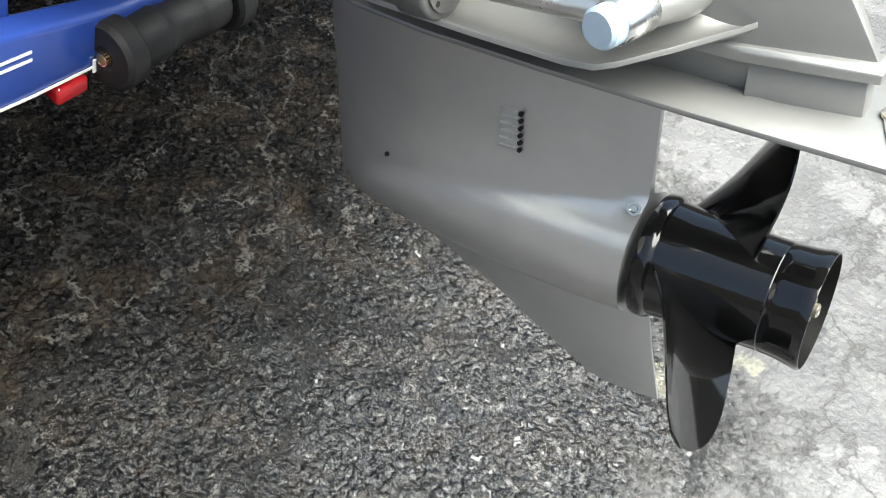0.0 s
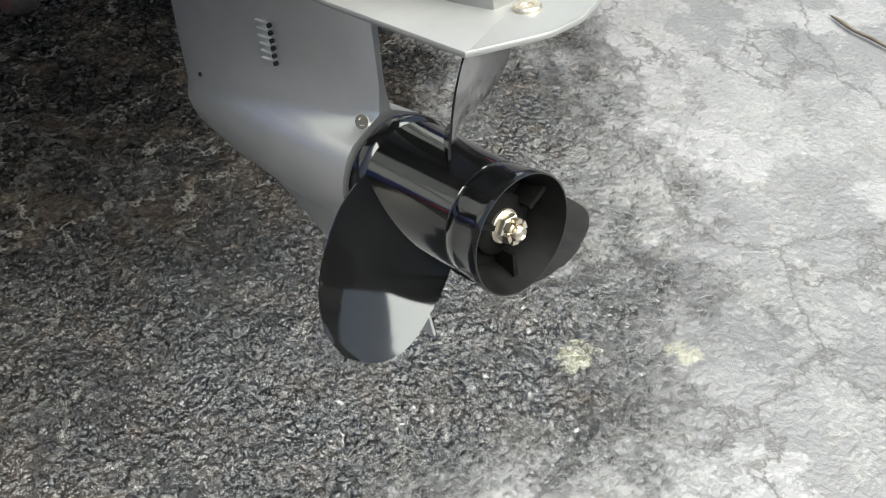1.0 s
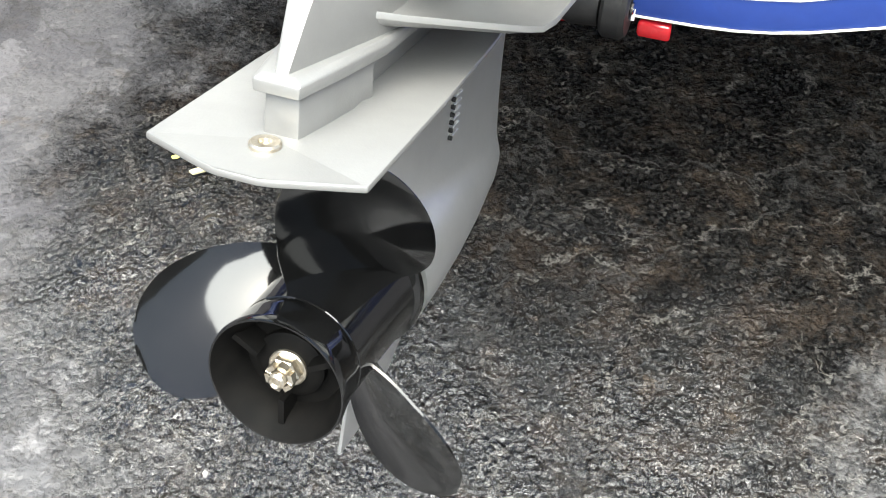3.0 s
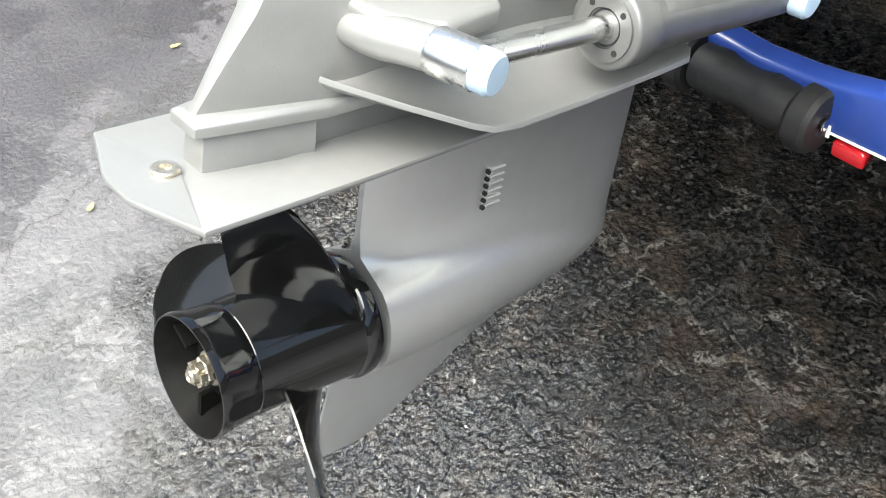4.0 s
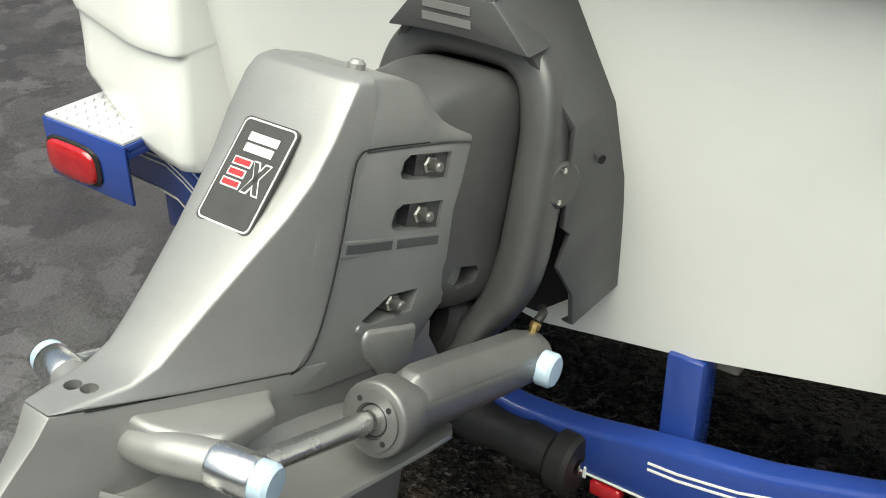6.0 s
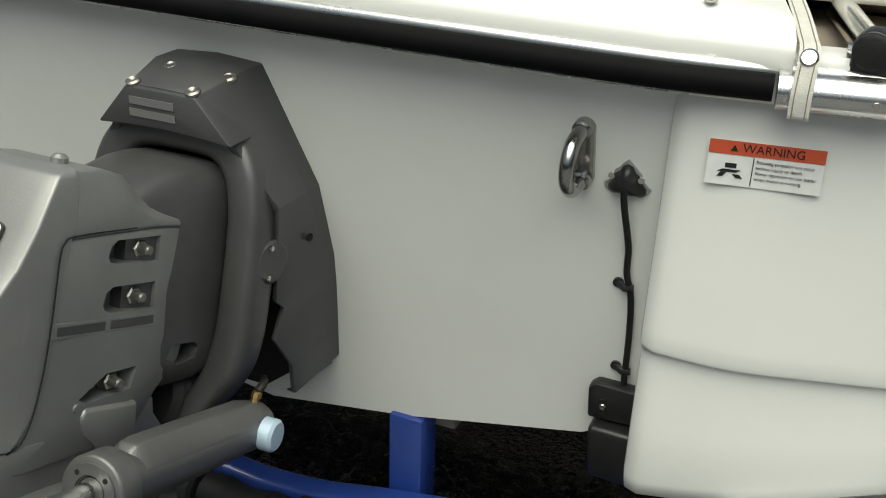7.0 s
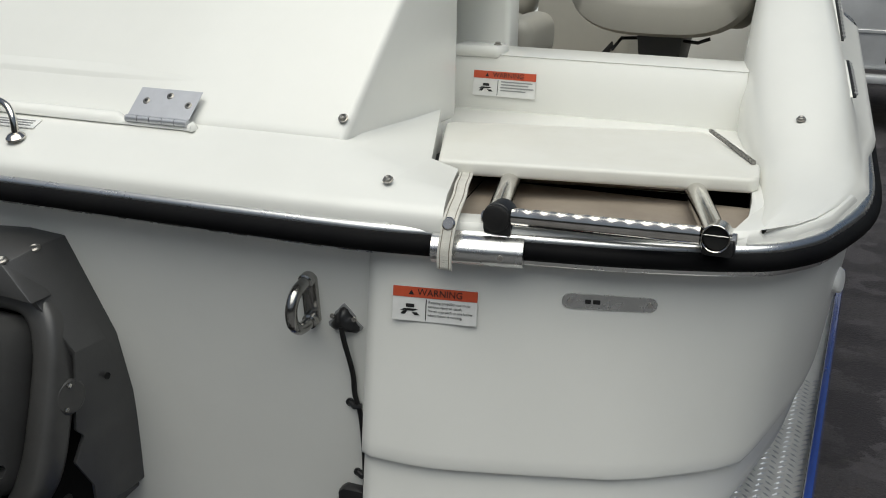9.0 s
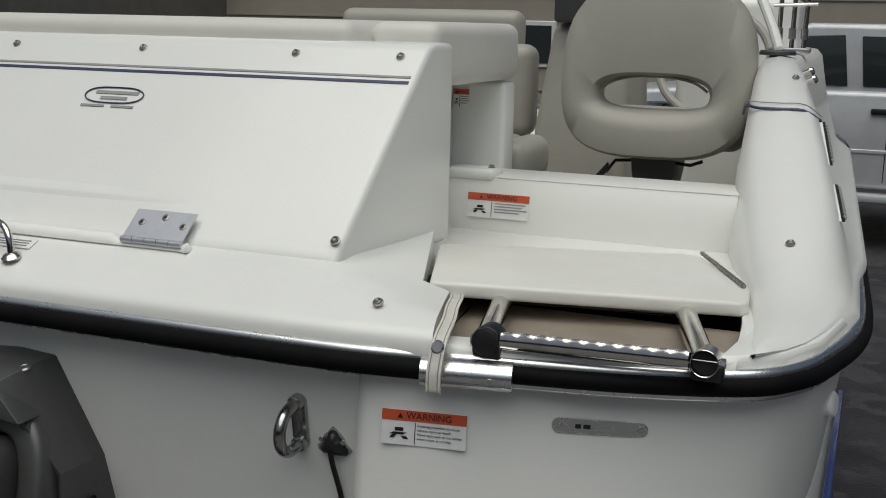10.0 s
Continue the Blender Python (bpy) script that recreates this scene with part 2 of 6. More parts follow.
    l.new(warp.outputs["Result"], vein.inputs["Vector"])
    veins = math_node("MULTIPLY", ranged(vein.outputs["Distance"], 0.0, 0.022, 0.6, 0.0), ranged(noise_node(9.0, 6, 0.75).outputs["Fac"], 0.46, 0.54))
    col = mixed(math_node("MULTIPLY", veins, damp_shade), col, (0.15, 0.142, 0.13))
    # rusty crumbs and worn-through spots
    col = mixed(math_node("MULTIPLY", damp_shade, ranged(noise_node(13, 7, 0.8).outputs["Fac"], 0.60, 0.68, 0, 0.4)), col, (0.11, 0.09, 0.068))
    # dried splashes of pale paint
    for sx, sy, size in ((0.395, -0.746, 0.045), (0.542, -0.857, 0.038)):
        px = math_node("ADD", place.outputs["X"], -sx)
        py = math_node("ADD", place.outputs["Y"], -sy)
        away = math_node("SQRT", math_node("ADD", math_node("MULTIPLY", px, px), math_node("MULTIPLY", py, py)))
        away = math_node("ADD", away, math_node("MULTIPLY", math_node("ADD", noise_node(26, 6, 0.75).outputs["Fac"], -0.5), 0.16))
        col = mixed(ranged(away, size * 0.35, size * 0.8, 0.45, 0.0), col, (0.27, 0.26, 0.19))
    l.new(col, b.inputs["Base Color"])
    shine = ranged(mid.outputs["Fac"], 0.3, 0.75, 0.06, 0.20)
    l.new(math_node("ADD", shine, ranged(damp_shade, 0, 1, 0.32, 0.0)), b.inputs["Roughness"])
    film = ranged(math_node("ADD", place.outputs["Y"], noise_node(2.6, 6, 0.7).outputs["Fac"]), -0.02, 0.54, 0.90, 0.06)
    l.new(math_node("MULTIPLY", film, ranged(damp_shade, 0, 1, 0.45, 1.0)), b.inputs["Specular IOR Level"])   # sheen cut ahead to paint in the hull's shade
    add = n.new("ShaderNodeMath")
    add.operation = "MULTIPLY_ADD"
    l.new(fine.outputs["Fac"], add.inputs[0])
    add.inputs[1].default_value = 0.16
    pebble = n.new("ShaderNodeTexVoronoi")
    pebble.feature = "SMOOTH_F1"
    pebble.inputs["Scale"].default_value, pebble.inputs["Smoothness"].default_value = 76, 0.35
    jog = n.new("ShaderNodeMix")
    jog.data_type = "VECTOR"
    jog.inputs["Factor"].default_value = 0.02
    l.new(co.outputs["Object"], jog.inputs["A"])
    l.new(noise_node(60, 4, 0.6).outputs["Color"], jog.inputs["B"])
    l.new(jog.outputs["Result"], pebble.inputs["Vector"])
    knobs = ranged(pebble.outputs["Distance"], 0.05, 0.62, 1.5, 0.0)
    l.new(math_node("ADD", knobs, ranged(crust.outputs["Fac"], 0.34, 0.56, 0.0, 0.9)), add.inputs[2])
    sub = n.new("ShaderNodeMath")
    sub.operation = "SUBTRACT"
    l.new(add.outputs[0], sub.inputs[0])
    l.new(line, sub.inputs[1])
    bp = n.new("ShaderNodeBump")
    bp.inputs["Strength"].default_value, bp.inputs["Distance"].default_value = 1.0, 0.0044
    rough_ground = ranged(damp_shade, 0.0, 0.9, 0.22, 0.9)     # the worn dry part is smoother
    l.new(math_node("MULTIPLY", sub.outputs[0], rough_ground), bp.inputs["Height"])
    l.new(bp.outputs["Normal"], b.inputs["Normal"])
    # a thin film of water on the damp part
    l.new(math_node("MULTIPLY", film, ranged(damp_shade, 0.2, 0.9, 0.0, 0.65)), b.inputs["Coat Weight"])
    b.inputs["Coat Roughness"].default_value = 0.16
    b.inputs["Coat IOR"].default_value = 1.6
    l.new(bp.outputs["Normal"], b.inputs["Coat Normal"])
    return m


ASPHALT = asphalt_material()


# ---------------------------------------------------------------- mesh helpers
def finish(bm, bevel=0.0, seg=2, angle=32):
    bmesh.ops.remove_doubles(bm, verts=bm.verts, dist=1e-5)
    bmesh.ops.recalc_face_normals(bm, faces=bm.faces)
    if bevel:
        edges = [e for e in bm.edges if len(e.link_faces) == 2 and e.calc_face_angle(0) > radians(angle)]
        bmesh.ops.bevel(bm, geom=edges, offset=bevel, segments=seg, profile=0.5, affect="EDGES", clamp_overlap=True)
    for f in bm.faces:
        f.smooth = True
    for e in bm.edges:
        e.smooth = not (len(e.link_faces) == 2 and e.calc_face_angle(0) > radians(angle))
    return bm


def part(name, bm, mat, parent=None, label=""):
    """One mesh object of its own, in the space of its parent."""
    me = bpy.data.meshes.new(name)
    bm.to_mesh(me)
    bm.free()
    me.materials.append(mat)
    ob = new(name, me)
    ob.parent = parent
    return tagged(ob, label)


def empty(name, m, label, category, group="", kind=""):
    ob = new(name)
    ob.matrix_world = m
    ob.empty_display_size = 0.05
    return tagged(ob, label, category, group, kind)


def loft(rings, closed=True, cap=True, bm=None):
    bm = bm or bmesh.new()
    rows = [[bm.verts.new(p) for p in ring] for ring in rings]
    k = len(rows[0])
    for a, b in zip(rows, rows[1:]):
        for i in range(k if closed else k - 1):
            j = (i + 1) % k
            bm.faces.new((a[i], a[j], b[j], b[i]))
    if cap and closed:
        bm.faces.new(rows[0][::-1])
        bm.faces.new(rows[-1])
    return bm


def slab(outline, lo, hi, axis="z", bm=None):
    """A flat piece with this outline, from lo to hi along an axis."""
    put = {"z": lambda p, h: (p[0], p[1], h), "y": lambda p, h: (p[0], h, p[1]), "x": lambda p, h: (h, p[0], p[1])}[axis]
    return loft([[put(p, lo) for p in outline], [put(p, hi) for p in outline]], bm=bm)


def block(x0, x1, y0, y1, z0, z1, bm=None):
    return slab([(x0, y0), (x1, y0), (x1, y1), (x0, y1)], z0, z1, bm=bm)


def frame_of(way):
    w = Vector(way).normalized()
    a = w.cross(Vector((0, 0, 1)) if abs(w.z) < 0.9 else Vector((1, 0, 0))).normalized()
    return a, w.cross(a).normalized(), w


def lathe(profile, start, way, n=32, bm=None, cap=True):
    """Turns rows of (distance along the way, radius) round the line from start."""
    a, b, w = frame_of(way)
    s = Vector(start)
    rings = [[s + w * d + (a * math.cos(t) + b * math.sin(t)) * r for t in (2 * math.pi * i / n for i in range(n))] for d, r in profile]
    return loft(rings, cap=cap, bm=bm)


def tube(path, radius, n=12, bm=None, cap=True):
    pts = [Vector(p) for p in path]
    rings = []
    up = None
    for i, p in enumerate(pts):
        w = (pts[min(i + 1, len(pts) - 1)] - pts[max(i - 1, 0)]).normalized()
        a = frame_of(w)[0] if up is None else (up - w * up.dot(w)).normalized()
        up = a
        b = w.cross(a)
        r = radius[i] if isinstance(radius, (list, tuple)) else radius
        rings.append([p + (a * math.cos(t) + b * math.sin(t)) * r for t in (2 * math.pi * k / n for k in range(n))])
    return loft(rings, cap=cap, bm=bm)


def smooth_path(pts, steps=6):
    """A Catmull-Rom curve through the points."""
    p = [Vector(q) for q in pts]
    out = []
    for i in range(len(p) - 1):
        a, b, c, d = p[max(i - 1, 0)], p[i], p[i + 1], p[min(i + 2, len(p) - 1)]
        for k in range(steps):
            t = k / steps
            out.append(0.5 * (2 * b + (c - a) * t + (2 * a - 5 * b + 4 * c - d) * t * t + (3 * b - a - 3 * c + d) * t ** 3))
    return out + [p[-1]]


def lerp_rows(rows, x):
    """Linear look-up in rows of (x, value, value, ...)."""
    if x <= rows[0][0]:
        return rows[0][1:]
    for a, b in zip(rows, rows[1:]):
        if x <= b[0]:
            t = (x - a[0]) / (b[0] - a[0])
            return tuple(u + (v - u) * t for u, v in zip(a[1:], b[1:]))
    return rows[-1][1:]


def plate_on(origin, right, up, w, h, lift=0.0015, bm=None, dx=0.0, dy=0.0, shear=0.0):
    """A thin flat film w by h, centred at (dx, dy) on a plane."""
    o, r, u = Vector(origin), Vector(right).normalized(), Vector(up).normalized()
    n = r.cross(u)
    pts = [(-w / 2 - shear / 2, -h / 2), (w / 2 - shear / 2, -h / 2), (w / 2 + shear / 2, h / 2), (-w / 2 + shear / 2, h / 2)]
    rings = [[o + r * (x + dx) + u * (y + dy) + n * d for x, y in pts] for d in (lift - 0.0012, lift)]
    return loft(rings, bm=bm)


# ---------------------------------------------------------------- ground
# one sheet to the horizon, with the coarse stony relief of worn asphalt round the boat's stern
def steps(lo, hi, step, outer):
    return np.array(sorted(set(np.round(np.arange(lo, hi, step), 4).tolist() + [v for v in outer if v < lo - 0.01 or v > hi + 0.01])))


far_lines = [-300, -60, -20, -8, -5, -4, -3, -2.5, -2.2, -1.9, -1.7, 1.7, 1.9, 2.2, 2.5, 3, 4, 5, 8, 20, 60, 300]
gx, gy = steps(-1.5, 1.5, 0.0065, far_lines), steps(-1.35, 1.0, 0.0065, far_lines)
rng = np.random.default_rng(11)


def grain(shape, smooth):
    g = rng.standard_normal(shape)
    for _ in range(smooth):
        g = (g * 2 + np.roll(g, 1, 0) + np.roll(g, -1, 0) + np.roll(g, 1, 1) + np.roll(g, -1, 1)) / 6
    return g / g.std()


X, Y = np.meshgrid(gx, gy)
near = np.clip((1.5 - np.abs(X)) / 0.15, 0, 1) * np.clip((Y + 1.35) / 0.12, 0, 1) * np.clip((1.0 - Y) / 0.15, 0, 1)
wet = np.sqrt(((X - DAMP_SHADE[0]) / DAMP_SHADE[2]) ** 2 + ((Y - DAMP_SHADE[1]) / DAMP_SHADE[3]) ** 2) + 0.10 * grain(X.shape, 60)
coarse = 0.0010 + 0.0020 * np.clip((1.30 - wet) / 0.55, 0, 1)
stones = np.maximum(grain(X.shape, 1), 0.6 * grain(X.shape, 2)) + 0.5 * grain(X.shape, 8)
Z = near * (coarse * np.clip(0.5 - stones, -2.4, 0.7) + 0.0012 * grain(X.shape, 80)) - 0.001
co_ = np.stack([X, Y, Z], -1).reshape(-1, 3)
nx, ny = len(gx), len(gy)
idx = np.arange(nx * ny).reshape(ny, nx)
quads = np.stack([idx[:-1, :-1], idx[:-1, 1:], idx[1:, 1:], idx[1:, :-1]], -1).reshape(-1, 4)
me = bpy.data.meshes.new("ground")
me.vertices.add(len(co_))
me.vertices.foreach_set("co", co_.ravel())
me.loops.add(quads.size)
me.loops.foreach_set("vertex_index", quads.ravel().astype(np.int32))
me.polygons.add(len(quads))
me.polygons.foreach_set("loop_start", np.arange(0, quads.size, 4, dtype=np.int32))
me.polygons.foreach_set("use_smooth", np.ones(len(quads), dtype=bool))
me.update(calc_edges=True)
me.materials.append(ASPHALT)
tagged(new("ground", me), "worn damp asphalt yard with fine cracks, rusty stains and painted-in boat shade", "ground", kind="structure")


# ---------------------------------------------------------------- stern drive
DRIVE = pose(0, -0.85, 0.607, -16)      # x starboard, y ahead along the propeller shaft, z up the leg
drive = empty("stern_drive", DRIVE, "grey painted stern drive with black propeller on boat transom", "stern drive")


def leg_section(u):
    """Front, rear and half thickness of the lower leg at a height."""
    return lerp_rows([(-0.02, 0.625, 0.195, 0.040), (0.04, 0.632, 0.195, 0.038), (0.12, 0.632, 0.193, 0.035), (0.18, 0.631, 0.192, 0.036),
                      (0.248, 0.628, 0.190, 0.040)], u)


def torpedo_radius(f):
    return lerp_rows([(0.195, 0.073), (0.26, 0.072), (0.34, 0.068), (0.43, 0.060), (0.50, 0.051), (0.56, 0.041), (0.60, 0.029), (0.625, 0.015), (0.64, 0.001)], f)[0]


def gearcase():
    """The leg and the torpedo flow into one another: one skin over a thickness map of the side view."""
    fs = [0.195 + (0.633 - 0.195) * (i / 34) for i in range(35)]
    us = [i / 30 for i in range(31)]
    sides = []
    for s in (1, -1):
        rows = []
        for f in fs:
            rad = torpedo_radius(f)
            cen = -0.004 - 0.018 * ((f - 0.195) / 0.44)
            bottom = cen - rad
            row = []
            for q in us:
                u = bottom + (0.248 - bottom) * q ** 0.9
                front, rear, half = leg_section(u)
                t = min(max((f - rear) / (front - rear), 0), 1)
                leg = half * (max(1 - ((t - 0.62) / (0.62 if t < 0.62 else 0.385)) ** 2, 0)) ** 0.55 if u > cen else 0
                d = u - cen
                torp = math.sqrt(max(rad * rad - d * d, 0))
                w = (leg ** 5 + torp ** 5) ** 0.2 if u > cen else torp
                fillet = 0.012 * math.exp(-((d - rad * 0.95) / 0.03) ** 2) * (1 - t) ** 0.5 if u > cen else 0
                row.append((s * max(w + fillet * 0.6, 0.0015), f, u))
            rows.append(row)
        sides.append(rows)
    bm = bmesh.new()
    grids = [[[bm.verts.new(p) for p in row] for row in rows] for rows in sides]
    for g in grids:
        for a, b in zip(g, g[1:]):
            for i in range(len(us) - 1):
                bm.faces.new((a[i], a[i + 1], b[i + 1], b[i]))
    p, s = grids
    for a, b in ((p[0], s[0]), (p[-1], s[-1])):
        for i in range(len(us) - 1):
            bm.faces.new((a[i], a[i + 1], b[i + 1], b[i]))
    for k in (0, -1):
        for i in range(len(fs) - 1):
            bm.faces.new((p[i][k], p[i + 1][k], s[i + 1][k], s[i][k]))
    return finish(bm, angle=50)


gear = part("lower_gearcase", gearcase(), PAINT_LIT, drive)

# skeg: thin blade below the torpedo
def skeg():
    outer = [(0.53, -0.070), (0.47, -0.100), (0.408, -0.127), (0.33, -0.172), (0.247, -0.218), (0.225, -0.223), (0.150, -0.219), (0.166, -0.150), (0.183, -0.060)]
    inner = [(0.47, -0.040), (0.44, -0.080), (0.39, -0.110), (0.32, -0.150), (0.25, -0.190), (0.23, -0.195), (0.180, -0.195), (0.190, -0.14), (0.205, -0.050)]
    rings = [[(s * 0.0018, f, u) for f, u in outer] for s in (1,)] + [[(0.0075, f, u) for f, u in inner]]
    bm = bmesh.new()
    o1, i1 = [bm.verts.new(p) for p in rings[0]], [bm.verts.new(p) for p in rings[1]]
    o2, i2 = [bm.verts.new((-v.co.x, v.co.y, v.co.z)) for v in o1], [bm.verts.new((-v.co.x, v.co.y, v.co.z)) for v in i1]
    k = len(outer)
    for a, b in ((o1, i1), (i2, o2), (o2, o1)):
        for i in range(k):
            j = (i + 1) % k
            bm.faces.new((a[i], a[j], b[j], b[i]))
    bm.faces.new(i1)
    bm.faces.new(i2[::-1])
    return finish(bm, angle=40)


part("skeg", skeg(), PAINT_LIT, drive)

# water inlet slots on both sides, a row of short bars with dark holes
for side in (1, -1):
    for i in range(6):
        u = 0.103 + i * 0.0095
        part("inlet_slot", finish(slab([(0.352, u), (0.376, u + 0.001), (0.376, u + 0.0045), (0.352, u + 0.0055)], side * 0.030, side * 0.0366, "x"), 0.0008, 1), PAINT_LIT, drive)
        part("inlet_hole", finish(lathe([(0, 0.0028), (0.0042, 0.0028)], (side * 0.0330, 0.348, u + 0.0028), (side, 0, 0), 10)), DARK, drive)
part("gearcase_bolt", finish(lathe([(0, 0.0085), (0.004, 0.0085), (0.004, 0.005), (0.002, 0.004)], (-0.024, 0.205, 0.071), (-1, -0.35, 0.45), 14)), CHROME, gear)
part("drain_screw", finish(lathe([(0, 0.003), (0.003, 0.003)], (-0.0365, 0.535, 0.04), (-1, 0, 0), 10)), DARK, gear)


# anti-ventilation plate
def vent_plate():
    half = [(-0.082, 0.018), (-0.079, 0.030), (-0.053, 0.096), (0.13, 0.094), (0.30, 0.088), (0.45, 0.078), (0.56, 0.060), (0.61, 0.035), (0.632, 0.006)]
    outline = [(x, f) for f, x in half] + [(-x, f) for f, x in half[::-1]]
    bm = slab(outline, 0.242, 0.249)
    return finish(bm, 0.0022, 2)


part("anti_ventilation_plate", vent_plate(), PAINT, drive)
bm = bmesh.new()   # the tail of the plate slopes away aft in three flat facets
v = [bm.verts.new(p) for p in ((-0.091, -0.053, 0.2492), (-0.019, -0.081, 0.2492), (0.019, -0.081, 0.2492), (0.091, -0.053, 0.2492), (0, -0.022, 0.2522), (0, -0.022, 0.2480))]
for q in ((0, 1, 4), (1, 2, 4), (2, 3, 4), (0, 4, 5), (4, 3, 5), (0, 5, 1), (1, 5, 2), (2, 5, 3)):
    bm.faces.new([v[i] for i in q])
part("plate_tail_facet", finish(bm, angle=1), PAINT, drive)
bm = lathe([(0, 0.0135), (0.004, 0.0135), (0.0055, 0.012), (0.0055, 0.006), (0.0025, 0.005)], (0, -0.034, 0.2500), (0, 0, 1), 20)
part("plate_screw", finish(bm), BRASS, drive, "round worn screw head in grey plate")


# stepped wedge on the plate, under the body
def slices(rows, n_side=5):
    """Rings at heights; each row: u, tail f, tail half width, shoulder f, shoulder half width, nose f, nose half width."""
    rings = []
    for u, fa, wa, fs_, ws, fn, wn_ in rows:
        right = [(wa, fa), (wa + (ws - wa) * 0.55, fa + (fs_ - fa) * 0.5), (ws, fs_), (ws, fs_ + (fn - fs_) * 0.6), (wn_, fn)]
        rings.append([(x, f, u) for x, f in right] + [(-x, f, u) for x, f in right[::-1]])
    return rings


wedge = slices([(0.246, -0.008, 0.016, 0.07, 0.030, 0.104, 0.035), (0.289, -0.005, 0.015, 0.07, 0.029, 0.104, 0.034)])
part("wedge_base", finish(loft(wedge), 0.0025), PAINT, drive)
wedge = slices([(0.246, 0.090, 0.022, 0.17, 0.021, 0.60, 0.040), (0.289, 0.090, 0.024, 0.17, 0.026, 0.60, 0.04)])
part("wedge_web", finish(loft(wedge), 0.003), PAINT, drive)
wedge = slices([(0.287, -0.017, 0.020, 0.11, 0.043, 0.60, 0.045), (0.2985, -0.017, 0.021, 0.11, 0.044, 0.60, 0.045), (0.303, -0.011, 0.013, 0.12, 0.043, 0.60, 0.045)])
part("wedge_step", finish(loft(wedge), 0.0018), PAINT, drive)

# body between plate and cover
body = slices([(0.300, -0.010, 0.006, 0.22, 0.056, 0.60, 0.050), (0.345, 0.018, 0.010, 0.23, 0.062, 0.60, 0.056), (0.385, 0.044, 0.015, 0.26, 0.072, 0.56, 0.062),
               (0.4103, 0.054, 0.019, 0.30, 0.077, 0.55, 0.066)])
part("drive_body", finish(loft(body), 0.003), PAINT, drive)
upper = slices([(0.375, 0.26, 0.062, 0.34, 0.075, 0.52, 0.064), (0.42, 0.29, 0.070, 0.37, 0.0785, 0.55, 0.070), (0.455, 0.30, 0.070, 0.38, 0.0785, 0.585, 0.074),
                (0.55, 0.31, 0.072, 0.38, 0.0785, 0.60, 0.078), (0.637, 0.31, 0.072, 0.38, 0.079, 0.59, 0.080)])


def cut(ob, cutters):
    """Takes the cutters' volume out of a mesh for good."""
    tool = part("cutter", cutters, DARK)
    tool.matrix_world = ob.matrix_world
    mod = ob.modifiers.new("cut", "BOOLEAN")
    mod.object, mod.operation, mod.solver = tool, "DIFFERENCE", "EXACT"
    dg = bpy.context.evaluated_depsgraph_get()
    me = bpy.data.meshes.new_from_object(ob.evaluated_get(dg))
    ob.modifiers.clear()
    ob.data = me
    old = tool.data
    bpy.data.objects.remove(tool)
    bpy.data.meshes.remove(old)


housing = part("upper_gear_housing", finish(loft(upper), 0.006, 3), PAINT, drive)
holes, windows = bmesh.new(), bmesh.new()
# each pocket: its outline, rounded aft, and the place of its nut
POCKETS = (([(0.427, 0.610), (0.431, 0.622), (0.441, 0.628), (0.516, 0.626), (0.515, 0.595), (0.442, 0.600), (0.431, 0.603)], (0.493, 0.611)),
           ([(0.425, 0.553), (0.429, 0.567), (0.440, 0.573), (0.515, 0.569), (0.515, 0.536), (0.440, 0.542), (0.429, 0.546)], (0.489, 0.554)),
           ([(0.398, 0.446), (0.430, 0.462), (0.442, 0.468), (0.495, 0.466), (0.487, 0.440), (0.412, 0.438)], (0.462, 0.453)))
for side in (1, -1):
    for outline, _ in POCKETS:
        slab(outline, side * 0.050, side * 0.10, "x", holes)
    slab([(0.552, 0.462), (0.558, 0.480), (0.598, 0.478), (0.606, 0.470), (0.602, 0.456), (0.575, 0.450)], side * 0.03, side * 0.12, "x", windows)
bmesh.ops.recalc_face_normals(holes, faces=holes.faces)
bpy.context.view_layer.update()
cut(housing, holes)


# aft cover with its flat tail face
def cover():
    rows = [(0.4115, 0.052, 0.020, 0.300), (0.417, 0.082, 0.025, 0.306), (0.426, 0.130, 0.033, 0.315), (0.440, 0.157, 0.037, 0.325), (0.460, 0.176, 0.040, 0.336), (0.490, 0.203, 0.0455, 0.345),
            (0.535, 0.242, 0.055, 0.351), (0.575, 0.275, 0.065, 0.355), (0.610, 0.299, 0.0715, 0.360), (0.650, 0.318, 0.0755, 0.372), (0.690, 0.337, 0.0745, 0.372), (0.706, 0.348, 0.071, 0.372), (0.713, 0.364, 0.063, 0.374)]
    rings = []
    for u, fa, w, fn in rows:
        wide = 0.0795 if u < 0.70 else w + 0.004
        crown = min(0.004, (u - 0.4115) * 0.3)
        right = [(w * 0.3, fa - crown), (w * 0.72, fa - crown * 0.6), (w, fa), (w + (wide - w) * 0.55, fa + (fn - fa) * 0.5), (wide, fn)]
        rings.append([(x, f, u) for x, f in right] + [(-x, f, u) for x, f in right[::-1]])
    return finish(loft(rings), 0.004, 3, 26)


cov = part("aft_cover", cover(), PAINT, drive)
hood = []
for f, w, top, low in ((0.368, 0.0795, 0.7125, 0.636), (0.42, 0.080, 0.709, 0.636), (0.455, 0.080, 0.700, 0.636), (0.480, 0.080, 0.678, 0.636), (0.505, 0.081, 0.660, 0.636), (0.552, 0.082, 0.648, 0.632)):
    hood.append([(w, f, low), (w, f, low + (top - low) * 0.55), (w * 0.84, f, top), (-w * 0.84, f, top), (-w, f, low + (top - low) * 0.55), (-w, f, low)])
part("cover_hood", finish(loft(hood), 0.006, 3), PAINT, drive)
part("seam_gasket", finish(slab([(-0.018, 0.062), (0.018, 0.062), (0.060, 0.29), (-0.060, 0.29)], 0.4075, 0.4118)), DARK, drive)
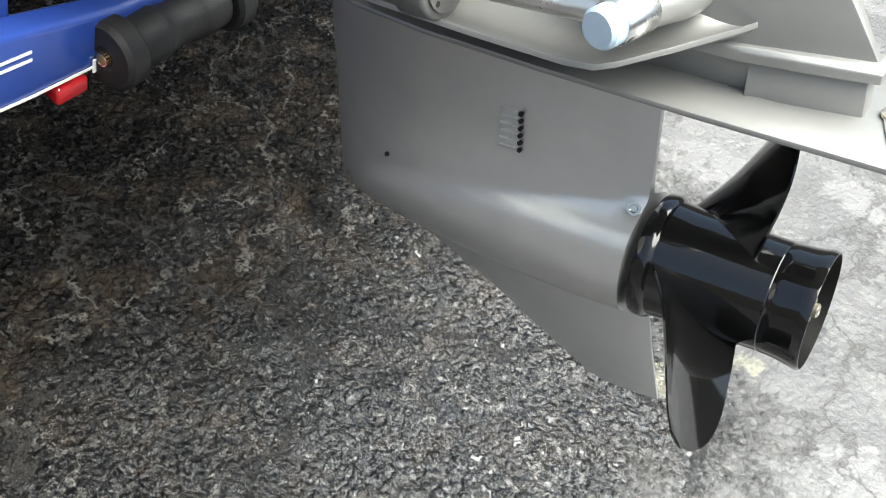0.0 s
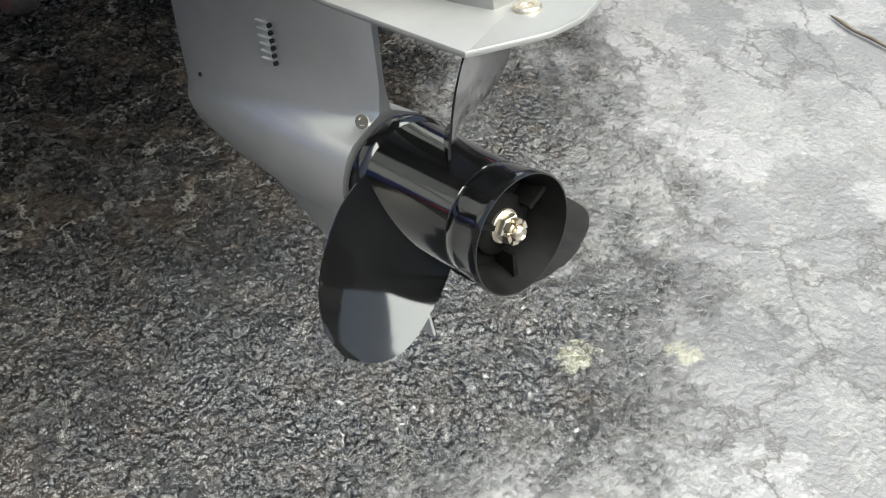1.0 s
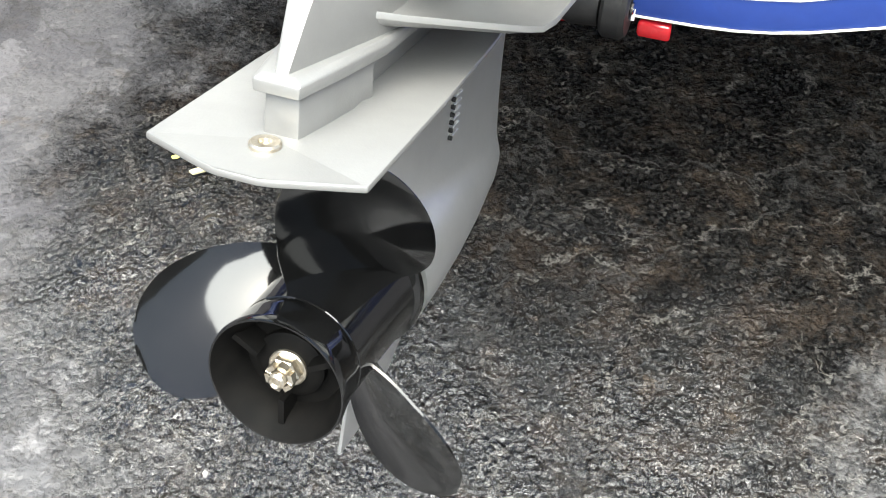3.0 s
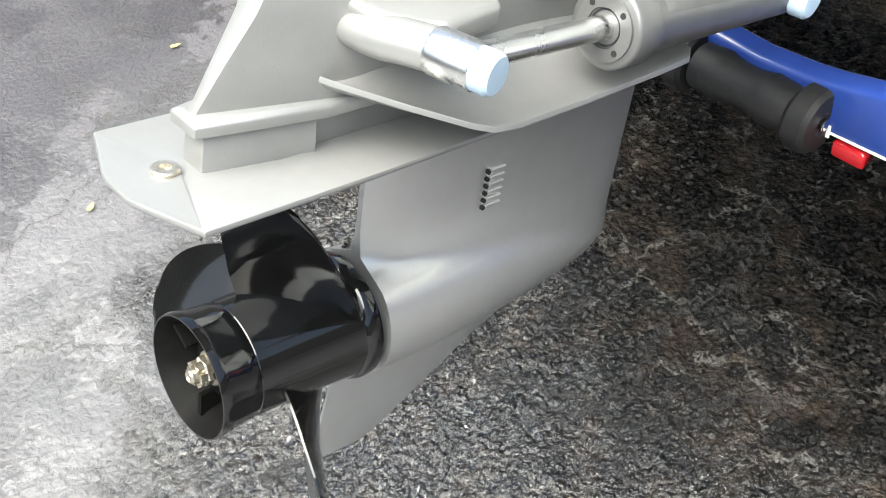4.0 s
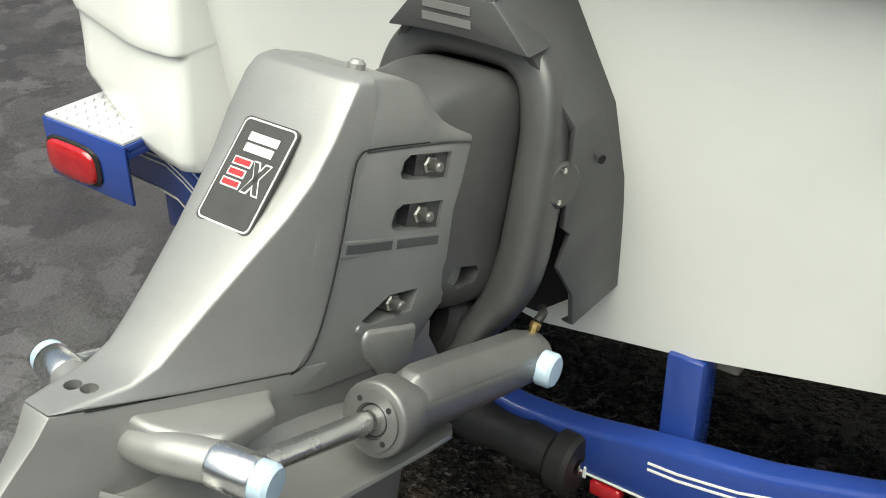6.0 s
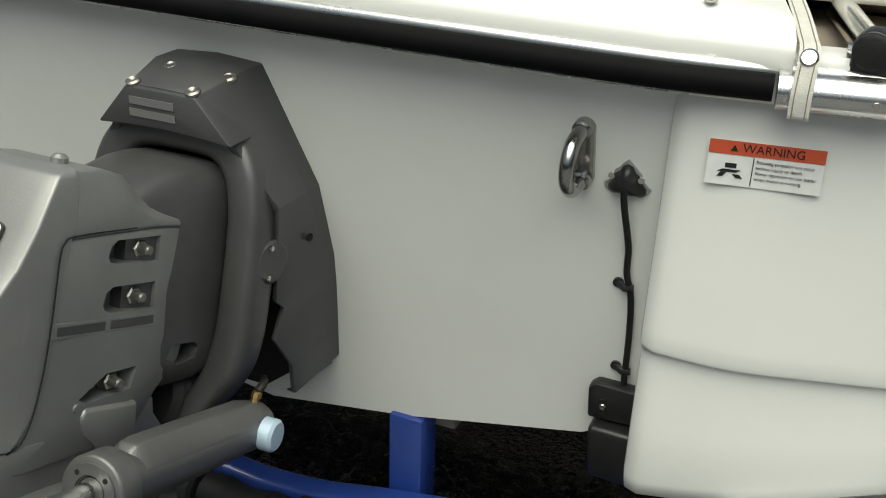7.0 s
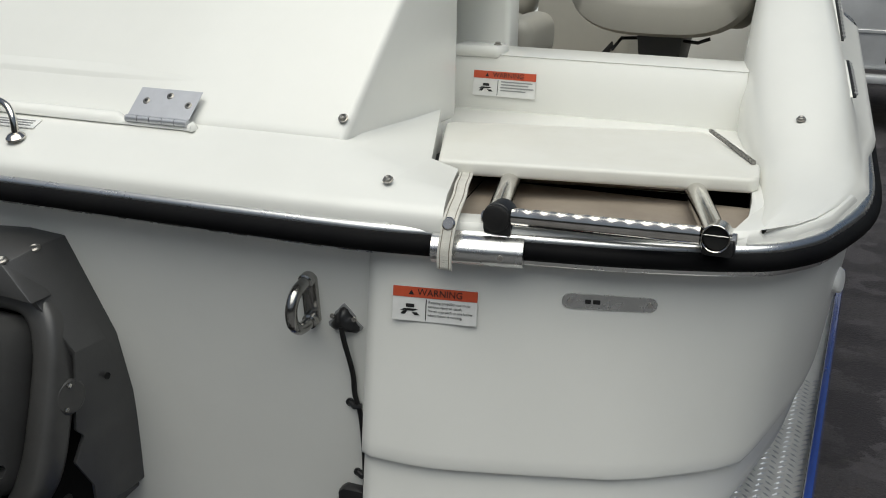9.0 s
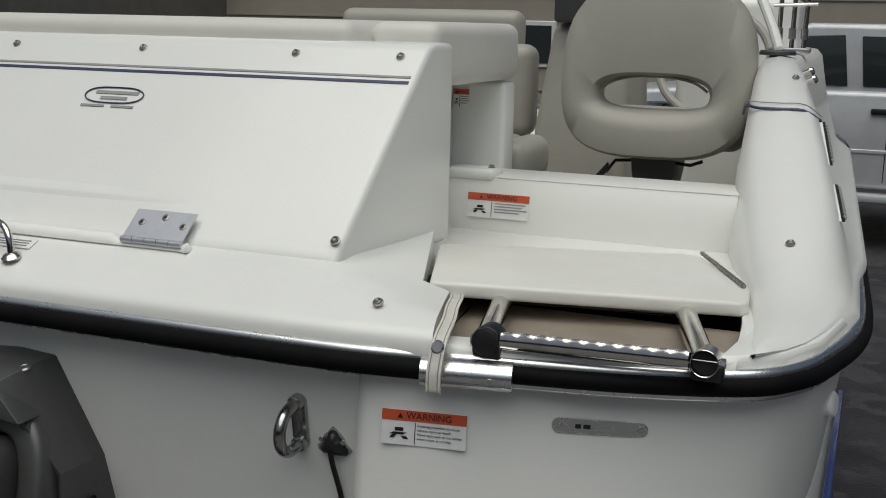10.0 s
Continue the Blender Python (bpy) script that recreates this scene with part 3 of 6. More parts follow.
for side in (1, -1):
    line = smooth_path([(side * 0.0705, f, u) for f, u in ((0.085, 0.4105), (0.18, 0.409), (0.28, 0.405), (0.318, 0.425), (0.336, 0.48), (0.345, 0.55), (0.349, 0.615), (0.355, 0.634), (0.375, 0.64), (0.47, 0.64))], 5)
    line = [Vector((side * (0.0795 if p.y > 0.31 else 0.0205 + 0.0575 * max(0, (p.y - 0.055) / 0.255)), p.y, p.z)) for p in line]
    part("cover_seam", finish(tube(line, 0.0010, 6)), DARK, drive)
dimple = lathe([(-0.004, 0.0085), (0.03, 0.0085)], (-0.007, 0.098, 0.414), (0, -0.2, 0.98), 20)
lathe([(-0.003, 0.0085), (0.03, 0.0085)], (0.009, 0.104, 0.414), (0, -0.2, 0.98), 20, dimple)
bmesh.ops.recalc_face_normals(dimple, faces=dimple.faces)
bpy.context.view_layer.update()
cut(cov, dimple)

# badge on the tail face: plain shapes only
A, Bp = Vector((0, 0.2525, 0.558)), Vector((0, 0.3030, 0.644))
up_way = (Bp - A).normalized()
mid = (A + Bp) / 2 + Vector((0, 0.0048, 0))
def rounded(w, h, lift, r=0.007):
    """A thin plate with round corners on the badge's plane."""
    n = Vector((1, 0, 0)).cross(up_way)
    pts = []
    for cx, cy, a0 in ((w / 2 - r, h / 2 - r, 0), (-w / 2 + r, h / 2 - r, 90), (-w / 2 + r, -h / 2 + r, 180), (w / 2 - r, -h / 2 + r, 270)):
        pts += [(cx + r * math.cos(radians(a0 + 18 * k)), cy + r * math.sin(radians(a0 + 18 * k))) for k in range(6)]
    return loft([[mid + Vector((1, 0, 0)) * x + up_way * y + n * d for x, y in pts] for d in (lift - 0.004, lift)])


badge = part("badge_plate", finish(rounded(0.075, 0.117, 0.0012)), DARKBOX, drive, "black and white maker's badge with red shapes")
part("badge_border", finish(rounded(0.0715, 0.1135, 0.0016)), WHITE, badge)
part("badge_field", finish(rounded(0.068, 0.110, 0.0020, 0.006)), DARKBOX, badge)
for dy, w in ((0.038, 0.040), (0.026, 0.038)):
    part("badge_bar", finish(plate_on(mid, (1, 0, 0), up_way, w, 0.009, 0.0024, dy=dy)), WHITE, badge)
for dx, dy, w, h, sh in ((-0.012, 0.010, 0.022, 0.006, 0.0), (-0.013, -0.002, 0.020, 0.006, 0), (-0.014, -0.014, 0.022, 0.006, 0), (0.014, -0.002, 0.006, 0.032, 0.016), (0.014, -0.002, 0.006, 0.032, -0.016)):
    part("badge_outline", finish(plate_on(mid, (1, 0, 0), up_way, w + 0.003, h + 0.003, 0.0024, dx=dx, dy=dy, shear=sh)), WHITE, badge)
    part("badge_stroke", finish(plate_on(mid, (1, 0, 0), up_way, w, h, 0.0030, dx=dx, dy=dy, shear=sh)), REDINK if w > 0.01 else DARKBOX, badge)

# side details: recessed bolt pockets with nuts, dark bar of lettering, cooling window, anode pad
for side in (1, -1):
    for _, (f, u) in POCKETS:
        bm = lathe([(0, 0.0125), (0.004, 0.0125)], (side * 0.056, f, u), (side, -0.12, 0), 20)
        lathe([(0.004, 0.0115), (0.015, 0.0115), (0.017, 0.0095)], (side * 0.056, f, u), (side, -0.12, 0), 6, bm)
        lathe([(0.017, 0.0065), (0.029, 0.0065), (0.031, 0.0045)], (side * 0.056, f, u), (side, -0.12, 0), 12, bm)
        part("nut", finish(bm), SNAP, housing)
    for i in range(2):
        part("lettering_bar", finish(slab([(0.354 + 0.086 * i, 0.5405 - 0.007 * i), (0.432 + 0.086 * i, 0.534 - 0.007 * i), (0.432 + 0.086 * i, 0.5225 - 0.007 * i), (0.354 + 0.086 * i, 0.529 - 0.007 * i)], side * 0.076, side * 0.0795, "x"), 0.001, 1), DARKPAINT, housing, "dark bar of cast maker's lettering")
    part("lettering_plate", finish(slab([(0.348, 0.5445), (0.524, 0.530), (0.524, 0.5115), (0.348, 0.526)], side * 0.074, side * 0.0788, "x"), 0.001, 1), PAINT, housing)
    pad = [(0.412, 0.400), (0.401, 0.422), (0.408, 0.434), (0.500, 0.422), (0.502, 0.385), (0.490, 0.366), (0.455, 0.362)]
    part("anode_pad", finish(slab(pad, side * 0.05, side * 0.083, "x"), 0.006, 3), PAINT, drive)
    part("side_plug", finish(lathe([(0, 0.0055), (0.003, 0.005)], (side * 0.078, 0.395, 0.437), (side, 0, 0), 12)), PAINT, drive)


# splash fins: thin wings swept out from the body
def fin(side):
    edge = [(0.024, 0.096, 0.326), (0.055, 0.120, 0.320), (0.100, 0.155, 0.313), (0.142, 0.194, 0.305), (0.154, 0.212, 0.302), (0.159, 0.24, 0.302), (0.161, 0.33, 0.306), (0.163, 0.44, 0.313), (0.162, 0.487, 0.316), (0.150, 0.503, 0.318), (0.06, 0.53, 0.318)]
    root = [(0.020, 0.110, 0.331), (0.028, 0.14, 0.336), (0.038, 0.18, 0.344), (0.044, 0.21, 0.350), (0.048, 0.23, 0.353), (0.050, 0.25, 0.354), (0.054, 0.33, 0.352), (0.054, 0.44, 0.342), (0.054, 0.48, 0.338), (0.054, 0.50, 0.335), (0.054, 0.53, 0.330)]
    rings = []
    for e, r in zip(edge, root):
        top = []
        for k in range(7):
            q = k / 6
            lip = 0.0025 * max(0, (q - 0.8) / 0.2)
            top.append((r[0] + (e[0] - r[0]) * q, r[1] + (e[1] - r[1]) * q, e[2] + (r[2] - e[2]) * (1 - q) ** 2.4 - 0.004 * math.sin(math.pi * q) + lip))
        low = [(p[0] + 0.001, p[1], p[2] - 0.006 - 0.010 * (6 - k) / 6) for k, p in enumerate(top)]
        rings.append([(side * x, f, u) for x, f, u in top + low[::-1]])
    return finish(loft(rings), 0.0022, 3, 40)


for side in (1, -1):
    part("splash_fin", fin(side), PAINT, drive)

# bosses that carry the aft ram pins
for side in (1, -1):
    df, du = (0, 0) if side > 0 else (0.030, -0.024)
    path = smooth_path([(side * x, f + df, u + du) for x, f, u in ((0.010, 0.140, 0.366), (0.036, 0.132, 0.369), (0.064, 0.134, 0.373), (0.094, 0.142, 0.378), (0.128, 0.153, 0.381))], 4)
    part("pin_boss", finish(tube(path, [0.013 + 0.0075 * min(1, 1.6 * i / (len(path) - 1)) for i in range(len(path))], 22)), PAINT, drive)
    web = [(0.03, 0.125), (0.05, 0.305), (0.086, 0.262), (0.106, 0.250), (0.109, 0.222), (0.119, 0.172), (0.098, 0.142), (0.060, 0.128)]
    part("boss_web", finish(slab([(side * x, f + df) for x, f in web], 0.372 + du, 0.398 + du), 0.008, 4), PAINT, drive)

# bell housing and the rubber boot inside the fork
bell = []
for f, w, top, low in ((0.47, 0.066, 0.665, 0.45), (0.52, 0.0755, 0.690, 0.430), (0.57, 0.0830, 0.703, 0.412), (0.61, 0.0885, 0.708, 0.412), (0.640, 0.0885, 0.708, 0.412), (0.665, 0.086, 0.704, 0.418), (0.70, 0.080, 0.695, 0.43)):
    ring = []
    for i in range(28):
        t = 2 * math.pi * i / 28
        c, s = math.cos(t), math.sin(t)
        e = 2 / 5.5
        ring.append((w * abs(c) ** e * (1 if c > 0 else -1), f, (top + low) / 2 + (top - low) / 2 * abs(s) ** e * (1 if s > 0 else -1)))
    bell.append(ring)
bell_ob = part("bell_housing", finish(loft(bell), 0.0, 2, 50), FORKPAINT, drive)
bmesh.ops.recalc_face_normals(windows, faces=windows.faces)
bpy.context.view_layer.update()
cut(bell_ob, windows)
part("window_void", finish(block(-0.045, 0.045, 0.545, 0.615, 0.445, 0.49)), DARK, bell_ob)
bm = bmesh.new()
for i in range(5):
    lathe([(0, 0.052), (0.008, 0.064), (0.016, 0.052)], (0, 0.61 + i * 0.016, 0.385 - i * 0.004), (0, 1, -0.2), 24, bm)
part("exhaust_bellows", finish(bm), RUBBER, drive)


# steering fork: arched yoke whose legs run down to the ram pivots
def fork():
    path = smooth_path([(0.030, 0.648, 0.318), (0.068, 0.652, 0.372), (0.098, 0.658, 0.425), (0.1130, 0.658, 0.478), (0.1160, 0.658, 0.54), (0.1160, 0.658, 0.60), (0.1130, 0.658, 0.655), (0.097, 0.658, 0.706), (0.062, 0.658, 0.734), (0, 0.658, 0.739)], 6)
    path = path + [Vector((-p.x, p.y, p.z)) for p in path[-2::-1]]
    rings = []
    for i, p in enumerate(path):
        w = (path[min(i + 1, len(path) - 1)] - path[max(i - 1, 0)]).normalized()
        a = Vector((0, 1, 0))
        b = w.cross(a).normalized()
        ring = []
        half = 0.027 if p.z > 0.45 else 0.015 + 0.012 * max(0, (p.z - 0.32) / 0.13)
        for k in range(24):
            t = 2 * math.pi * k / 24
            c, s = math.cos(t), math.sin(t)
            ring.append(p + a * 0.032 * abs(c) ** 0.6 * (1 if c > 0 else -1) + b * half * abs(s) ** 0.6 * (1 if s > 0 else -1))
        rings.append(ring)
    return finish(loft(rings), 0, 2, 60)


part("steering_fork", fork(), FORKPAINT, drive)
for side in (1, -1):
    part("pivot_cap", finish(lathe([(0, 0.030), (0.006, 0.030), (0.009, 0.026)], (side * 0.1385, 0.668, 0.588), (side, -0.20, 0), 28)), FORKPAINT, drive)
    for k in (0.9, -0.9):
        part("cap_bolt", finish(lathe([(0, 0.004), (0.004, 0.004), (0.005, 0.0025)], (side * 0.146, 0.657, 0.588 + 0.022 * k), (side, -0.20, 0), 10)), CHROME, drive)
part("cover_stud", finish(lathe([(0, 0.010), (0.012, 0.010), (0.016, 0.006)], (0.03, 0.39, 0.705), (0, 0, 1), 10)), PAINT, drive)

# propeller
hub_profile = [(0.012, 0.0655), (0.008, 0.0685), (0.013, 0.0697), (0.020, 0.0684), (0.032, 0.0664), (0.045, 0.0652), (0.0550, 0.0648), (0.0562, 0.0640), (0.0574, 0.0648), (0.10, 0.0655),
               (0.16, 0.068), (0.186, 0.0700), (0.189, 0.0732), (0.193, 0.0745), (0.203, 0.0745), (0.206, 0.073)]
outer = [(d, r) for d, r in hub_profile[1:]]
inner = [(0.05, 0.020), (0.05, 0.050), (0.03, 0.055), (0.012, 0.0650), (0.008, 0.0668)]
prop = part("propeller", finish(lathe(inner[-1:] + outer, (0, -0.022, 0), (0, 1, 0), 56, cap=False)), BLACK, drive, "gloss black three blade boat propeller hub")
part("hub_bore", finish(lathe(inner, (0, -0.022, 0), (0, 1, 0), 56, cap=False)), BORE, prop, "dull black inside of the hub")
bm = lathe([(0.0, 0.035), (0.006, 0.035), (0.010, 0.028), (0.010, 0.012)], (0, 0.025, 0), (0, -1, 0), 32)
part("thrust_washer", finish(bm), BORE, prop)
part("inner_hub", finish(lathe([(0, 0.030), (0.02, 0.040), (0.14, 0.042)], (0, 0.03, 0), (0, 1, 0), 32)), BORE, prop)
bm = lathe([(0, 0.0195), (0.004, 0.0195), (0.005, 0.018)], (0, 0.016, 0), (0, -1, 0), 28)
lathe([(0.005, 0.0165), (0.013, 0.0165), (0.015, 0.0148)], (0, 0.016, 0), (0, -1, 0), 6, bm)
for k in range(6):
    t = radians(60 * k + 15)
    c_, s_ = math.cos(t), math.sin(t)
    pts = [(0.0095 * c_ - 0.0042 * s_, 0.0095 * s_ + 0.0042 * c_), (0.0142 * c_ - 0.0046 * s_, 0.0142 * s_ + 0.0046 * c_), (0.0142 * c_ + 0.0046 * s_, 0.0142 * s_ - 0.0046 * c_), (0.0095 * c_ + 0.0042 * s_, 0.0095 * s_ - 0.0042 * c_)]
    loft([[(x, y, z) for x, z in pts] for y in (0.002, -0.006)], bm=bm)
lathe([(0.012, 0.0085), (0.027, 0.0085), (0.029, 0.006), (0.027, 0.004)], (0, 0.016, 0), (0, -1, 0), 18, bm)
part("castle_nut", finish(bm), BRASS, prop, "worn metal castle nut with cotter pin")
bm = tube([(-0.014, -0.004, 0.004), (0.013, -0.004, -0.004)], 0.0016, 6)
part("cotter_pin", finish(bm), BRASS, prop)
for k in range(3):
    t = radians(30 + 120 * k)
    a, b = Vector((math.cos(t), 0, math.sin(t))), Vector((-math.sin(t), 0, math.cos(t)))
    bm = loft([[a * 0.030 + b * s, a * 0.058 + b * s, a * 0.058 + b * s + Vector((0, 0.06, 0)), a * 0.030 + b * s + Vector((0, 0.06, 0))] for s in (-0.003, 0.003)])
    part("hub_rib", finish(bm), BORE, prop)


def blade():
    """A right-hand helical blade, pointing up."""
    rings = []
    n_r, n_c = 30, 18
    for i in range(n_r):
        q = i / (n_r - 1)
        rho = 0.056 + (BLADE_R - 0.056) * (1 - (1 - q) ** 1.6)
        s = (rho - 0.056) / (BLADE_R - 0.056)
        half = lerp_rows([(0, 0.070), (0.25, 0.078), (0.45, 0.081)], s)[0] * max(0.05, 1 - max(0, (s - 0.45) / 0.55) ** 2.5) ** 0.5
        swing = lerp_rows([(0, 0.0), (0.4, 0.0), (1.0, -0.10)], s)[0]
        pitch = 0.072
        ang = half / math.sqrt(rho * rho + pitch * pitch)
        front, back = [], []
        for k in range(n_c + 1):
            c = 2 * k / n_c - 1
            th = swing + c * ang
            f = 0.117 + pitch * (c * ang) - 0.054 * s - 0.012 * (c * half / 0.08) ** 2 * s
            thick = (0.0055 - 0.0035 * s) * (1 - 0.85 * c * c) + 0.0007
            nrm = Vector((-pitch / rho, 1, 0)).normalized()
            p = Vector((rho * math.sin(th), f, rho * math.cos(th)))
            d = Vector((math.cos(th) * nrm.x, nrm.y, -math.sin(th) * nrm.x)) * thick
            front.append(p + d)
            back.append(p - d)
        rings.append(front + back[::-1])
    return finish(loft(rings), 0, 2, 60)


BLADE_R = 0.211
first = part("blade", blade(), BLACK, prop, "curved gloss black propeller blade")
first.matrix_basis = Matrix.Rotation(radians(18), 4, "Y")
for turn in (138, 258):
    other = first.copy()
    scene.collection.objects.link(other)
    other.matrix_basis = Matrix.Rotation(radians(turn), 4, "Y")


# trim rams: barrel fixed near the transom, rod pinned to the boss
def trim_ram(side):
    off = Vector((0, 0, 0)) if side > 0 else Vector((0, 0.030, -0.024))     # the port ram sits slightly lower
    way = Vector((side * -0.030, 1.0, -0.040)).normalized()
    top = Vector((side * 0.151, 0.346, 0.374)) + off
    ram = empty("trim_ram", DRIVE, "grey hydraulic trim ram with polished rod beside stern drive", "hydraulic ram", "trim rams of the stern drive")
    barrel = part("barrel", finish(lathe([(0.0, 0.026), (0.0, 0.040), (0.004, 0.042), (0.036, 0.042), (0.042, 0.035), (0.26, 0.033), (0.33, 0.0325), (0.340, 0.027)], top, way, 40), 0.0015, 1), RAMPAINT, ram)
    a = Vector((0, 0, 1)) - way * way.z
    spine = [(0.038, 0.026, 0.004), (0.056, 0.042, 0.011), (0.070, 0.044, 0.012), (0.18, 0.042, 0.012), (0.29, 0.039, 0.012), (0.33, 0.031, 0.009)]
    rings = [[top + way * d + a * (h + e) + Vector((x, 0, 0)) for x, e in ((-0.0325, -h), (-0.030, -h * 0.55), (-w, 0), (w, 0), (0.030, -h * 0.55), (0.0325, -h))] for d, h, w in spine]
    part("barrel_spine", finish(loft(rings), 0.003, 2), RAMPAINT, barrel)
    part("end_face", finish(lathe([(0.001, 0.033), (-0.003, 0.033), (-0.003, 0.020), (0.004, 0.019)], top, way, 36)), RAMPAINT, barrel)
    part("wiper_ring", finish(lathe([(0.003, 0.019), (-0.001, 0.018), (0.002, 0.0125)], top, way, 28)), PLASTIC, barrel)
    for k in range(4):
        t = radians(45 + 90 * k)
        u1, u2, _ = frame_of(way)
        part("spanner_hole", finish(lathe([(0, 0.0032), (0.0006, 0.0032)], top - way * 0.0036 + (u1 * math.cos(t) + u2 * math.sin(t)) * 0.0265, way, 10)), DARK, barrel)
    pin = Vector((side * 0.15, 0.160, 0.380)) + off
    part("rod", finish(tube([pin, top + way * 0.05], 0.0122, 20)), ALU, ram, "polished steel ram rod")
    pin_way = Vector((side, 0.26, -0.03)).normalized()
    base = Vector((side * 0.124, 0.152, 0.381)) + off
    part("pin_sleeve", finish(lathe([(0, 0.0205), (0.004, 0.0222), (0.044, 0.0222), (0.046, 0.021)], base, pin_way, 32)), ALU, ram, "bright aluminium pin sleeve")
    part("pin_cap", finish(lathe([(0.046, 0.0200), (0.060, 0.0200), (0.0645, 0.017), (0.065, 0.0)], base, pin_way, 32)), ZINC, ram, "pale blue plastic pin cap")
    far = top + way * 0.308
    part("pivot_pin_cap", finish(lathe([(0.0, 0.0225), (0.016, 0.0225), (0.020, 0.019), (0.0205, 0)], far + Vector((side * 0.030, 0, 0)), (side, 0.1, 0), 28)), ZINC, ram, "pale blue plastic pivot cap")
    port = far + way * 0.016 + Vector((0, 0, 0.032))
    bm = lathe([(-0.004, 0.006), (0.006, 0.006)], port, (0.1, 0.25, 1), 6)
    lathe([(0.006, 0.0075), (0.013, 0.0075), (0.015, 0.005)], port, (0.1, 0.25, 1), 8, bm)
    part("hose_fitting", finish(bm), BRASSFIT, ram, "brass hydraulic hose fitting")
    hose = smooth_path([port + Vector((0.001, 0.004, 0.014)), port + Vector((0.0, 0.018, 0.022)), port + Vector((-side * 0.02, 0.05, 0.016))], 5)
    part("hose", finish(tube(hose, 0.006, 10)), RUBBER, ram)


trim_ram(1)
trim_ram(-1)


# ---------------------------------------------------------------- boat
boat = empty("boat", pose(0, 0, 0), "white fibreglass motor boat resting on a blue trailer", "boat")


def transom_y(z):
    return 0.055 + (1.24 - z) * 0.155


RAIL = [(0, 0.008), (0.23, 0.008), (0.43, 0.008), (0.61, 0.012), (0.73, 0.027), (0.85, 0.050), (1.0, 0.080), (1.14, 0.127), (1.203, 0.178), (1.248, 0.270), (1.291, 0.490),
        (1.280, 0.9), (1.247, 1.6), (1.19, 2.6), (1.1, 4.0), (0.6, 5.2), (0.0, 5.7)]


def hull():
    keel = [(0, 0.625), (0.25, 0.668), (0.53, 0.735), (0.90, 0.83), (1.06, 0.90), (1.15, 1.0), (1.21, 1.12), (1.245, 1.285)]
    rings = []
    for y, sx, lift in ((None, 1.0, 0), (0.48, 1.0, 0), (0.8, 1.0, 0), (1.6, 0.995, 0), (2.8, 0.965, 0.03), (4.0, 0.86, 0.12), (5.0, 0.5, 0.35), (5.6, 0.06, 0.6)):
        pts = [(x * sx, z + lift * max(0, 1.285 - z) / 0.66) for x, z in keel]
        full = [(-x, z) for x, z in pts[:0:-1]] + pts
        rings.append([(max(-0.7, min(0.7, x)) if y is None else x, transom_y(z) if y is None else y, z) for x, z in full])
    bm = loft(rings, closed=False)
    rows = [v for v in bm.verts][:len(rings[0])]
    bm.faces.new(rows)
    return finish(bm, angle=30)


part("hull", hull(), GELCOAT, boat, "white gelcoat hull with a flat raked transom")


def stern_pod(side):
    path = smooth_path([(x, y, 0) for x, y in ((0.645, 0.040), (0.73, 0.044), (0.83, 0.072), (0.95, 0.108), (1.06, 0.140), (1.15, 0.185), (1.205, 0.26), (1.243, 0.40), (1.258, 0.62), (1.262, 1.0))], 4)
    n = len(path)
    floor_rows = [(0.645, 0.748), (0.80, 0.776), (0.97, 0.815), (1.10, 0.838), (1.17, 0.853), (1.21, 0.864), (1.24, 0.905), (1.262, 0.97)]
    rings = []
    for i, p in enumerate(path):
        w = (path[min(i + 1, n - 1)] - path[max(i - 1, 0)]).normalized()
        out = Vector((w.y, -w.x, 0))
        turn = min(max((p.x - 0.98) / 0.24, 0), 1)
        zb = lerp_rows(floor_rows, p.x)[0]
        led = 0.962 - 0.003 * math.sin(math.pi * min((p.x - 0.645) / 0.5, 1)) + max(0, p.x - 1.17) * 0.8
        led = max(led, zb + 0.05)
        col = []
        for z in (1.288, 1.23, 1.15, 1.07, led + 0.025, led + 0.006, led, led - 0.004, led - 0.014, (led + zb) / 2, zb + 0.03, zb + 0.008, zb):
            d = 1.288 - z
            o = 0.10 * d * (1 - turn) - lerp_rows([(0, -0.014), (0.08, -0.008), (0.15, 0.002), (0.22, 0.012), (0.29, 0.020), (0.36, 0.032), (0.5, 0.080)], d)[0] * turn
            if z <= led - 0.004:
                o -= 0.012
            if z <= led and z > led - 0.004:
                o -= 0.002
            if z == zb:
                o -= 0.022
            if z == zb + 0.008:
                o -= 0.008
            q = p + out * o
            col.append((side * q.x, q.y, z))
        if i == 0:   # inner wall, back to the transom, with a rounded corner
            rings.append([(side * 0.622, transom_y(z) + 0.03, z) for _, _, z in col])
            rings.append([(side * 0.622, y + 0.022, z) for _, y, z in col])
            rings.append([(side * 0.627, y + 0.008, z) for _, y, z in col])
        rings.append(col)
    rings.append([(side * 1.0, 1.05, z) for _, _, z in rings[-1]])
    bm = loft(rings, closed=False)
    low = [ring[-1] for ring in rings]
    bottom = [bm.verts.new(p) for p in low] + [bm.verts.new((p[0] * 0.98, p[1] + 0.25, p[2] + 0.02)) for p in low]
    k = len(low)
    for i in range(k - 1):
        bm.faces.new((bottom[i], bottom[i + 1], bottom[k + i + 1], bottom[k + i]))
    return finish(bm, angle=50)


for side in (1, -1):
    part("stern_pod", stern_pod(side), GELCOAT, boat)

# rub rail, in stretches with a bright joint cover to starboard
half_path = smooth_path([(x, y, 0) for x, y in RAIL], 6)
whole = [Vector((-p.x, p.y, 0)) for p in half_path[:0:-1]] + half_path


